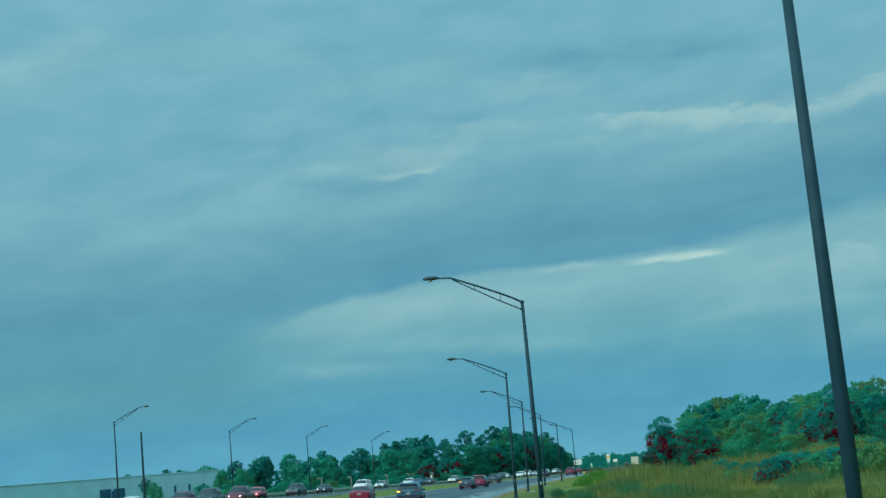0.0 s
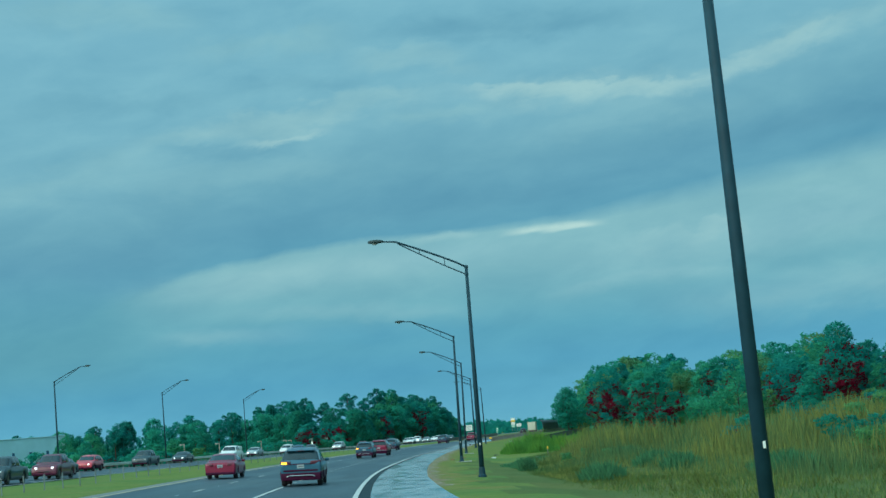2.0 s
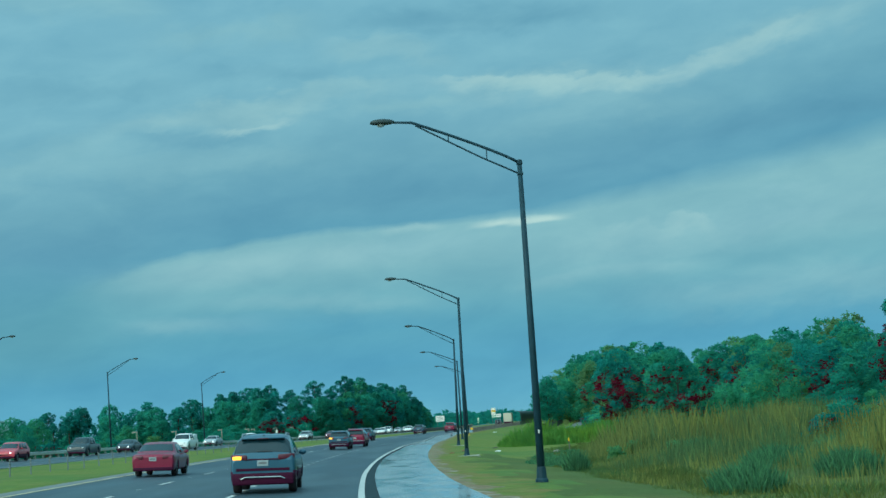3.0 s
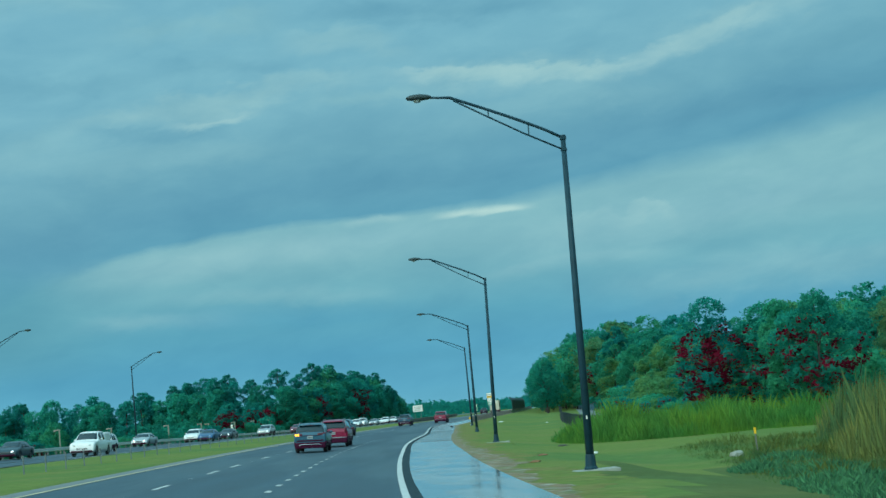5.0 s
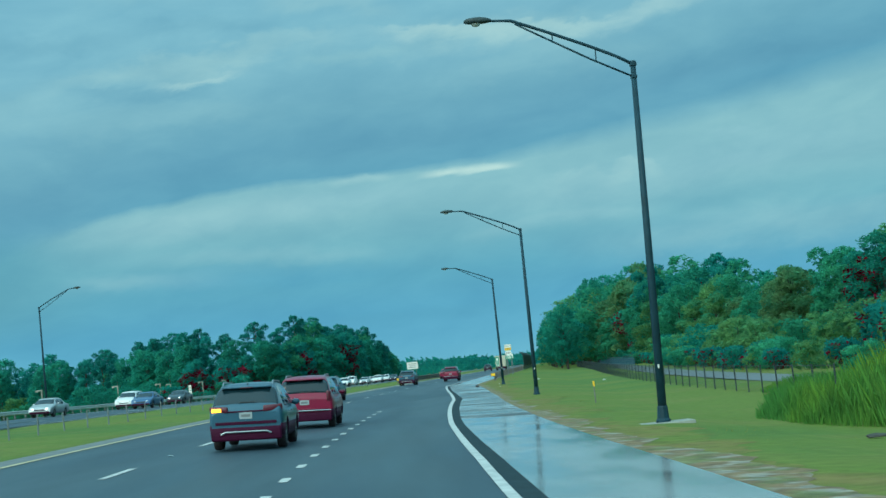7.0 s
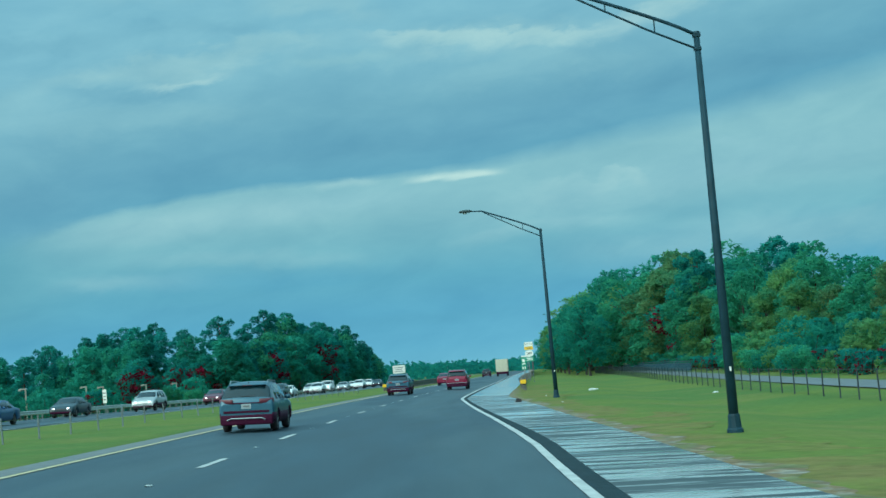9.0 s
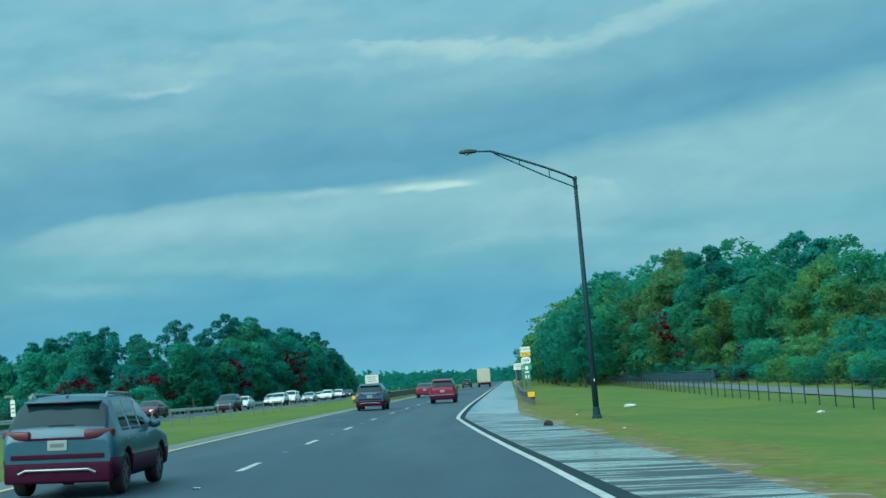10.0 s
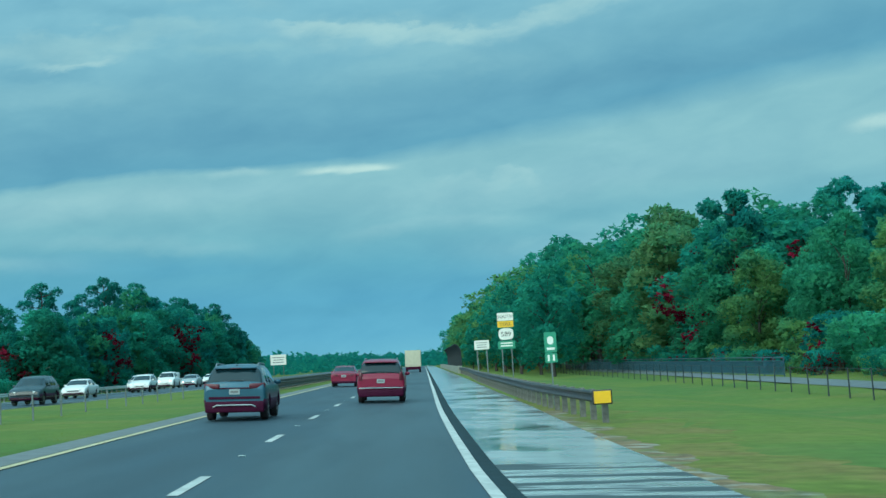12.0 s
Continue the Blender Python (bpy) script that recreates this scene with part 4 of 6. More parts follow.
slim_post(216, 16.5)
slim_post(159.1, 22.9)


def path_light(s, l):
    t = thing("path_light", "pale post lamp with short arm near the trees", "path light", "post lamps near the trees")
    part("post", tube([(0, 0, -0.3), (0, 0, 4.2)], 0.10, 8), M_PAD, t)
    part("arm", box(0.95, 0.16, 0.16, -0.35, 0, 4.1, 0.03), M_PAD, t)
    part("lamp", box(0.35, 0.22, 0.10, -0.70, 0, 4.0, 0.02), M_LENS, t)
    t.matrix_basis = posed(s, l)


for s, l in ((372, -48), (392, -47), (407, -49.3), (440, -47), (478, -45), (318, -49), (345, -50), (455, -46), (425, -48)):
    path_light(s, l)

# ---- bridge parapet with dark mesh screen, far ahead ----
bridge = thing("bridge_parapet", "pale concrete parapet with dark curved mesh screen", "parapet")
strip("wall", 452, 640, 11.2, 11.6, M_PAD, 0.85, bridge, thick=1.0)
part("end_post", box(0.5, 1.6, 1.05, 0, 0, -0.1, 0.04), M_PAD, bridge).matrix_basis = posed(451, 11.4)
for i in range(26):
    bm = tube([(0, 0, 0.8), (0, 0, 2.6), (-0.12, 0, 3.1), (-0.42, 0, 3.5), (-0.75, 0, 3.65)], 0.06, 6)
    part("screen_post", bm, M_FENCE, bridge).matrix_basis = posed(455 + 4 * i, 11.75)
V, F = [], []
for i in range(51):
    s = 455 + 2.0 * i
    for x, z in ((0, 0.9), (0, 2.6), (-0.12, 3.1), (-0.42, 3.5), (-0.75, 3.65)):
        V.append(tuple(at(s, 11.8 + x, z)))
for i in range(50):
    for k in range(4):
        a = 5 * i + k
        F.append((a, a + 1, a + 6, a + 5))
scr = part("mesh_screen", (V, [], F), M_FENCE, bridge)
sol = scr.modifiers.new("thickness", "SOLIDIFY")
sol.thickness = 0.03

# ---- warehouse and mast across the far carriageway ----
house = thing("warehouse", "long low grey concrete warehouse with dark slots and blue windows", "warehouse")
part("wall", box(95, 46, 9.2, -47.5, 23, -0.5, 0.05), M_BUILDING, house)
part("roof", box(95.3, 46.3, 0.22, -47.5, 23, 8.70, 0.05), M_BUILDING, house)
for k in range(5):
    part("window", box(0.6, 0.12, 4.2, -4.5 - 4.2 * k - (9 if k > 3 else 0), -0.05, 1.6, 0.02), M_BLUEGLASS, house)
for x in (-28.5, -32.3):
    w = part("window", box(3.0, 0.14, 2.3, x, -0.05, 3.9, 0.03), M_BLUEGLASS, house)
    part("window_frame", box(3.3, 0.10, 0.12, x, -0.09, 3.82, 0.02), M_KERB, w)
part("door", box(4.2, 0.15, 4.6, -58, -0.05, -0.4, 0.03), M_SIGN_WHITE, house)
part("rooftop_unit", box(6.0, 4.0, 1.3, -70, 15, 9.05, 0.1), M_KERB, house)
house.matrix_basis = pose(-55.4, 373.0, 0.3, 0, 0, 42)
mast = tagged(part("utility_pole", tube([(0, 0, -0.5), (0, 0, 6), (0, 0, 12.2)], [0.20, 0.17, 0.13], 10), M_POLE), "bare dark timber utility pole standing by the warehouse", "utility pole")
mast.matrix_basis = Matrix.Translation((-42.3, 212.2, 0.0))


# ---- trees ----
def spray_mesh(points, size, rng, tris=3, flat_=0.5, out=None):
    """Small pointed leaf sprays at the points: a few narrow triangles each, every one an island; out: the way each one faces."""
    n = len(points)
    P = np.repeat(np.asarray(points), tris, axis=0)
    m = n * tris
    d = rng.normal(size=(m, 3))
    d[:, 2] *= flat_
    d /= np.linalg.norm(d, axis=1)[:, None]
    u = np.cross(d, rng.normal(size=(m, 3)))
    u /= np.linalg.norm(u, axis=1)[:, None]
    ln = size * rng.uniform(0.6, 1.35, (m, 1))
    wd = ln * rng.uniform(0.28, 0.5, (m, 1))
    P = P + rng.normal(size=(m, 3)) * size * 0.35
    T = np.stack([P - d * ln * 0.45 + u * wd, P + d * ln * 0.65, P - d * ln * 0.45 - u * wd], axis=1)
    if out is None:
        return T.reshape(-1, 3), None
    O = np.repeat(out, tris, axis=0)
    G = np.cross(T[:, 1] - T[:, 0], T[:, 2] - T[:, 0])
    G /= np.linalg.norm(G, axis=1)[:, None] + 1e-9
    turn = (G * O).sum(1) < 0
    T[turn] = T[turn][:, ::-1]
    G[turn] *= -1
    N = 0.8 * O + 0.3 * G
    N /= np.linalg.norm(N, axis=1)[:, None] + 1e-9
    return T.reshape(-1, 3), np.repeat(N, 3, axis=0)


SOFT = {}


def from_pieces(name, V, mat, parent, k=3, N=None, slots=None):
    """A mesh of loose small faces of k corners each; N: the way each corner faces; slots: a material for each face."""
    me = bpy.data.meshes.new(name)
    n = len(V) // k
    me.vertices.add(len(V))
    me.vertices.foreach_set("co", V.astype(np.float32).ravel())
    me.loops.add(k * n)
    me.loops.foreach_set("vertex_index", np.arange(k * n, dtype=np.int32))
    me.polygons.add(n)
    me.polygons.foreach_set("loop_start", np.arange(0, k * n, k, dtype=np.int32))
    me.polygons.foreach_set("loop_total", np.full(n, k, dtype=np.int32))
    for m in (mat if isinstance(mat, (list, tuple)) else [mat]):
        me.materials.append(m)
    if slots is not None:
        me.polygons.foreach_set("material_index", slots.astype(np.int32))
    me.update(calc_edges=True)
    if N is not None:
        me.polygons.foreach_set("use_smooth", np.ones(n, dtype=bool))
        me.attributes.new("custom_normal", "FLOAT_VECTOR", "POINT").data.foreach_set("vector", N.astype(np.float32).ravel())
        me.update()
        SOFT[me.name] = N
    ob = new(name, me)
    if parent is not None:
        ob.parent = parent
    return ob


def shade_crimson_slots(V, h, amount):
    """Which leaves get painted crimson shade: clusters in the lower two thirds of a crown."""
    C = V.reshape(-1, 3, 3).mean(1)
    f = np.array([noise.noise(Vector((float(x), float(y), float(z))) * (6.5 / h)) + 0.35 * noise.noise(Vector((float(x), float(z), float(y))) * (19.0 / h)) for x, y, z in C])
    return (f > np.interp(C[:, 2] / h, [0.0, 0.45, 0.80, 0.95], [0.06, 0.08, 0.28, 1.2]) + 0.30 * (1 - amount)).astype(int)


def clump_points(blobs, count, rng):
    """Points near the outer skin of a heap of uneven blobs, denser above, and the way each one faces."""
    A = np.array(blobs)
    w = A[:, 3] ** 2
    n = int(count * 2.4)
    pick = rng.choice(len(A), size=n, p=w / w.sum())
    B = A[pick]
    d = rng.normal(size=(n, 3))
    d[:, 2] = np.abs(d[:, 2]) * np.where(rng.rand(n) < 0.72, 1, -1)
    d /= np.linalg.norm(d, axis=1)[:, None]
    r = B[:, 3] * (0.55 + 0.5 * rng.rand(n) ** 0.5)
    P = B[:, :3] + d * r[:, None] * np.array([1, 1, 0.8])
    depth = np.linalg.norm((P[:, None, :] - A[None, :, :3]) / np.array([1, 1, 0.8]), axis=2) / A[None, :, 3]
    depth[np.arange(n), pick] = 9.0
    keep = np.flatnonzero(depth.min(1) > 0.80)[:count]
    P, d = P[keep], d[keep]
    mid = np.average(A[:, :3], axis=0, weights=w)
    far = P - mid
    far /= np.linalg.norm(far, axis=1)[:, None] + 1e-9
    out = 0.62 * d + 0.38 * far
    return P, out / (np.linalg.norm(out, axis=1)[:, None] + 1e-9)


def broad_tree(seed, mat, h=10.0, spread=0.42, low=0.12, count=900, label="", leaf=0.037, cone=False, crimson=0.0):
    rng = np.random.RandomState(seed)
    t = thing("tree", label, "tree", "trees of the wood")
    lean = rng.uniform(-0.04, 0.04, 2) * h
    tr = bmesh.new()
    pts = [(lean[0] * k / 5, lean[1] * k / 5, -0.4 + (h * 0.82) * k / 5) for k in range(6)]
    tube(pts, [h * 0.020, h * 0.016, h * 0.013, h * 0.010, h * 0.007, h * 0.003], 7, tr)
    blobs = []
    nb = 15
    for k in range(nb):
        f = low + (0.95 - low) * (k + rng.rand()) / nb
        prof = math.sin(math.pi * min(0.97, 0.18 + 0.80 * f)) ** 0.7
        if cone:
            prof = 1.15 * (1.02 - f)
        a = 2.4 * k + rng.uniform(-0.6, 0.6)
        rad = h * spread * prof * rng.uniform(0.35, 0.85)
        c = np.array([lean[0] * f + rad * math.cos(a), lean[1] * f + rad * math.sin(a), h * f + 0.03 * h])
        r = h * rng.uniform(0.085, 0.16) * ((0.75 + 0.5 * prof) if not cone else 0.35 + 0.6 * prof)
        blobs.append((*c, r))
        st = np.array([lean[0] * f * 0.8, lean[1] * f * 0.8, h * max(0.08, f - 0.16)])
        tube([st, (st + c) / 2 + np.array([0, 0, 0.03 * h]), c], [h * 0.006, h * 0.004, h * 0.0018], 5, tr)
    blobs.append((lean[0], lean[1], h * 0.93, h * (0.035 if cone else 0.09)))
    part("trunk", tr, M_BARK, t)
    P, out = clump_points(blobs, count, rng)
    keep = P[:, 2] > 0.05 * h
    V, N = spray_mesh(P[keep], h * leaf, rng, 3, 0.5, out[keep])
    from_pieces("crown", V, [mat, M_SHADE_CRIMSON] if crimson else mat, t, 3, N, shade_crimson_slots(V, h, crimson) if crimson else None)
    return t


def pine_tree(seed, mat, h=14.0, count=850, label="", leaf=0.030, bare=0.42, wide=0.24):
    """A pine: a straight stem, bare up to a share of its height, and a crown of separate clumps."""
    rng = np.random.RandomState(seed)
    t = thing("tree", label, "tree", "trees of the wood")
    tr = bmesh.new()
    bend = rng.uniform(-0.03, 0.03, 2) * h
    tube([(bend[0] * k / 5, bend[1] * k / 5, -0.4 + h * k / 5.2) for k in range(6)], [h * 0.016, h * 0.014, h * 0.012, h * 0.009, h * 0.006, h * 0.003], 7, tr)
    blobs = []
    for k in range(13):
        f = bare + (0.98 - bare) * (k + rng.rand() * 0.6) / 13
        a = 2.4 * k + rng.uniform(-0.5, 0.5)
        rad = h * wide * math.sin(math.pi * min(0.96, max(0.12, (f - bare + 0.06) / (1.08 - bare)))) ** 0.7 * rng.uniform(0.45, 1.25)
        c = np.array([bend[0] * f + rad * math.cos(a), bend[1] * f + rad * math.sin(a), h * f])
        blobs.append((*c, h * rng.uniform(0.045, 0.085)))
        tube([(bend[0] * f, bend[1] * f, h * (f - 0.04)), tuple(c)], [h * 0.005, h * 0.0018], 5, tr)
    blobs.append((bend[0], bend[1], h * 0.98, h * 0.05))
    part("trunk", tr, M_BARK, t)
    P, out = clump_points(blobs, count, rng)
    V, N = spray_mesh(P, h * leaf, rng, 3, 0.8, out)
    from_pieces("crown", V, mat, t, 3, N)
    return t


def shrub(seed, mat, h=2.2, count=420, label="", crimson=0.0):
    rng = np.random.RandomState(seed)
    t = thing("shrub", label, "shrub", "shrubs at the wood's edge")
    st = bmesh.new()
    blobs = []
    for k in range(9):
        a, f = 2.4 * k, 0.25 + 0.6 * rng.rand()
        r = h * 0.6 * rng.uniform(0.2, 1.0)
        c = np.array([r * math.cos(a), r * math.sin(a), h * f])
        blobs.append((*c, h * rng.uniform(0.2, 0.33)))
        tube([(0.1 * r * math.cos(a), 0.1 * r * math.sin(a), -0.2), tuple(c)], [h * 0.015, h * 0.006], 5, st)
    part("stem", st, M_BARK, t)
    P, out = clump_points(blobs, count, rng)
    V, N = spray_mesh(P, h * 0.080, rng, 3, 0.5, out)
    from_pieces("foliage", V, [mat, M_SHADE_CRIMSON] if crimson else mat, t, 3, N, shade_crimson_slots(V, h, crimson) if crimson else None)
    return t


NEAR_TREES = [
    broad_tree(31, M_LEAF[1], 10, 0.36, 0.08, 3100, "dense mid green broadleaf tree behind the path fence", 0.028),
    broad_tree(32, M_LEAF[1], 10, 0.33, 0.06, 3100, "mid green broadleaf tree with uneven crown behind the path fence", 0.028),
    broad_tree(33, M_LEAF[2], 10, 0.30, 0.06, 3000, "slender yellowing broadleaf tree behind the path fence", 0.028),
    broad_tree(34, M_LEAF[0], 10, 0.36, 0.05, 3100, "dark broadleaf tree, shade low in its crown coloured crimson", 0.028, crimson=0.9),
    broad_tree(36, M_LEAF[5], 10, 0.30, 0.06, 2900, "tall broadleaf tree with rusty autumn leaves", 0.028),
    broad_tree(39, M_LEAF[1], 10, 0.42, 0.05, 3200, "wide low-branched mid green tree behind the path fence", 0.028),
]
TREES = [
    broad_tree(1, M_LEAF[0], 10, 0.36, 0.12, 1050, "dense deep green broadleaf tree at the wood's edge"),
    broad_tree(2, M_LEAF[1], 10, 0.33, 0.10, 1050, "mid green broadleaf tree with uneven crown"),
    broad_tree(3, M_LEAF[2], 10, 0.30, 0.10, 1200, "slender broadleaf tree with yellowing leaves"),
    broad_tree(4, M_LEAF[3], 10, 0.36, 0.10, 1050, "dark broadleaf tree with shade coloured crimson among the green", crimson=1.05),
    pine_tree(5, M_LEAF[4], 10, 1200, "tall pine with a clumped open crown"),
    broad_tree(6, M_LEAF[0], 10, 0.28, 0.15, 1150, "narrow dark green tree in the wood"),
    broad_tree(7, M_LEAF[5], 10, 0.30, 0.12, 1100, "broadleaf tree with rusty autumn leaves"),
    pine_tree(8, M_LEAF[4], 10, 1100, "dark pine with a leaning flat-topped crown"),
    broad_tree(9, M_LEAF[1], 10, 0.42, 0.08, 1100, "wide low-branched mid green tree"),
    broad_tree(10, M_LEAF[3], 10, 0.25, 0.06, 3600, "dense dark tapering tree, shade below its top coloured crimson", 0.022, crimson=1.5),
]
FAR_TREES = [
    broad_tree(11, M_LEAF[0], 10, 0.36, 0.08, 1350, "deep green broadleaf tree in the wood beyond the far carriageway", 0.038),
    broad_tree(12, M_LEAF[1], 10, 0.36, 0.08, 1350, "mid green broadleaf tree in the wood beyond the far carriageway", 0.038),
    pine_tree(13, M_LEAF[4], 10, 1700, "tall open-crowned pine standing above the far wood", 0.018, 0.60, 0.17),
    broad_tree(14, M_LEAF[3], 10, 0.34, 0.05, 1350, "dark tree in the far wood with shade coloured crimson", 0.038, crimson=1.5),
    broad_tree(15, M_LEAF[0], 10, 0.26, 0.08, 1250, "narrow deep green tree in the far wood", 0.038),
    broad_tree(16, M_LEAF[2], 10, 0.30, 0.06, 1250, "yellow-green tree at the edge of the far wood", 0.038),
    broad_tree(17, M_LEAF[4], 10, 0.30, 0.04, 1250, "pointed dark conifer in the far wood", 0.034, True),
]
SHRUBS = [shrub(21, M_LEAF[1], 2.2, 560, "rounded mid green shrub"), shrub(22, M_LEAF[3], 2.2, 560, "dark shrub with shade coloured crimson", 0.9), shrub(23, M_LEAF[2], 2.2, 540, "yellow-green shrub at the edge of the grass"), shrub(24, M_LEAF[0], 2.2, 560, "dense dark green shrub")]
tree_rng = random.Random(11)
used = set()


woods = {}


def thicket(s, l, h, kinds, i, world_xy=None):
    """A tree deep in the wood, of which only foliage shows: joined to the others of its leaf."""
    p = Vector((*world_xy, 0.0)) if world_xy else at(s, l)
    k = h / 10.0
    m = Matrix.Translation(p) @ Matrix.Rotation(tree_rng.uniform(0, 6.28), 4, "Z") @ Matrix.Diagonal((k * tree_rng.uniform(0.95, 1.3), k * tree_rng.uniform(0.95, 1.3), k, 1))
    for ch in kinds[i].children:
        if ch.name.startswith("crown"):
            me = ch.data
            V = np.empty(len(me.vertices) * 3, dtype=np.float32)
            me.vertices.foreach_get("co", V)
            A = np.array(m)
            woods.setdefault(me.materials[0].name, []).append((V.reshape(-1, 3) @ A[:3, :3].T + A[:3, 3], SOFT[me.name] @ A[:3, :3].T / k))


def plant(kinds, i, m):
    """The first planting of a kind moves the model itself, later ones are copies."""
    ob = kinds[i]
    if ob.name in used:
        return copy_thing(ob, m @ Matrix.Diagonal((*[1 / v for v in ob.scale], 1)))
    used.add(ob.name)
    ob.matrix_basis = m
    return ob


def tree_at(s, l, h, kind, world_xy=None, kinds=TREES):
    if world_xy:
        p = Vector((*world_xy, 0.0))
    else:
        p = at(s, l)
    k = h / 10.0
    m = Matrix.Translation(p) @ Matrix.Rotation(tree_rng.uniform(0, 6.28), 4, "Z") @ Matrix.Diagonal((k * tree_rng.uniform(0.9, 1.25), k * tree_rng.uniform(0.9, 1.25), k, 1))
    return plant(kinds, kind, m)


# the wood to the right of the road: front row, second and third
FRONT_S = [60, 120, 170, 220, 263, 300, 322, 336, 350, 370, 390, 410, 440, 480, 540, 640, 760]
FRONT_L = [64, 62, 60, 58, 56, 56, 53, 49, 45, 39, 36, 35, 32, 28, 24, 21, 20]
FRONT_H = [6.0, 6.8, 7.4, 8.0, 9.9, 11.8, 12.2, 10.8, 9.5, 10.2, 12.2, 14.8, 17.0, 18.3, 17.6, 16.8, 15.5]
for row, (back, gap, grow) in enumerate(((0, 6.2, 0.86), (6.0, 7.8, 1.0), (13, 11.0, 1.06))):
    s = 62.0 + row * 2
    while s < (760 if row < 2 else 480):
        l = float(np.interp(s, FRONT_S, FRONT_L)) + back + tree_rng.uniform(-1.8, 1.8)
        h = float(np.interp(s, FRONT_S, FRONT_H)) * grow * tree_rng.uniform(0.80, 1.12)
        if row == 0:
            kind = tree_rng.choices(range(9), (6, 2, 0.6, 5, 2, 3, 0.3, 0.5, 1) if s < 290 else (3, 4, 4, 1, 1, 1, 0.5, 0, 3))[0]
        else:
            kind = tree_rng.choices(range(9), (4, 4, 1, 1, 2, 3, 1, 1, 3))[0]
        if row == 2 or (row == 1 and s < 285) or s > 560:
            thicket(s, l, h, TREES, kind)
        elif 285 < s < 450:
            tree_at(s, l, h, tree_rng.choices(range(6), (3, 5, 6.5, 1.6, 2.0, 3) if s > 325 else (5, 4, 1.5, 3, 0.4, 3))[0], None, NEAR_TREES)
        else:
            tree_at(s, l, h, kind)
        s += gap * tree_rng.uniform(0.75, 1.25) * (1.0 if s < 430 else 1.25 if s < 560 else 1.8)
# single trees that stand out before the wood
tree_at(213.5, 32.2, 7.9, 9)
tree_at(213, 36.5, 7.4, 3, None, NEAR_TREES)
tree_at(206, 36, 7.0, 0, None, NEAR_TREES)
tree_at(200, 36.5, 7.2, 3, None, NEAR_TREES)
tree_at(186, 53.8, 9.0, 9)
tree_at(191, 44, 6.0, 8)
tree_at(404, 36, 15.5, 4)
for i in range(17):
    thicket(610 + 17 * i + tree_rng.uniform(-4, 4), 24 + tree_rng.uniform(0, 10), tree_rng.uniform(15.0, 18.0), TREES, tree_rng.choice((0, 1, 4, 5)))
for s, l, h, kind in ((424, 20.5, 11.0, 5), (441, 20.5, 11.0, 0), (460, 19.5, 11.0, 5), (477, 18.5, 11.0, 5), (494, 18.0, 10.5, 2), (514, 17.6, 9.0, 5), (534, 17.2, 7.5, 5), (552, 16.5, 6.0, 5), (470, 24.5, 9, 2), (520, 19.5, 8, 8), (500, 21, 11, 6), (455, 27, 10, 1)):
    tree_at(s, l, h, kind)
s = 66.0
while s < 460:
    l = float(np.interp(s, FRONT_S, FRONT_L)) - tree_rng.uniform(2.5, 5.5)
    i = tree_rng.choices(range(4), (3, 3, 3, 2))[0]
    k = tree_rng.uniform(0.7, 1.35)
    plant(SHRUBS, i, posed(s, max(l, 31.0), -0.1, tree_rng.uniform(0, 360), k))
    s += tree_rng.uniform(2.6, 5.0)
s = 214.0
while s < 470:
    edge = float(np.interp(s, FRONT_S, FRONT_L))
    plant(SHRUBS, tree_rng.choices(range(4), (3, 4.5, 4, 2))[0], posed(s, 31.2 + tree_rng.uniform(0, 1.6), -0.25, tree_rng.uniform(0, 360), tree_rng.uniform(0.6, 1.05)))
    if edge > 38:
        plant(SHRUBS, tree_rng.choices(range(4), (3, 1.5, 5, 2))[0], posed(s + 1.5, tree_rng.uniform(34, max(35, edge - 6)), -0.25, tree_rng.uniform(0, 360), tree_rng.uniform(1.2, 2.0)))
    s += tree_rng.uniform(2.6, 4.2) * (1.0 if s < 340 else 1.5)
for s, l, i, k in ((98, 31, 2, 0.55), (99, 36, 1, 0.85), (103, 39, 1, 0.95), (109, 37, 1, 0.95), (106, 34, 3, 0.7), (138, 24, 2, 0.4), (133, 22.5, 2, 0.35), (129, 24.5, 2, 0.4), (199, 23.5, 2, 0.45)):
    plant(SHRUBS, i, posed(s, l, -0.1, 37 * s, k))
for i in range(34):
    plant(SHRUBS, tree_rng.choices(range(4), (2, 3, 4, 2.5))[0], posed(tree_rng.uniform(84, 165), tree_rng.uniform(33, 52), -0.25, tree_rng.uniform(0, 360), tree_rng.uniform(0.6, 1.0)))

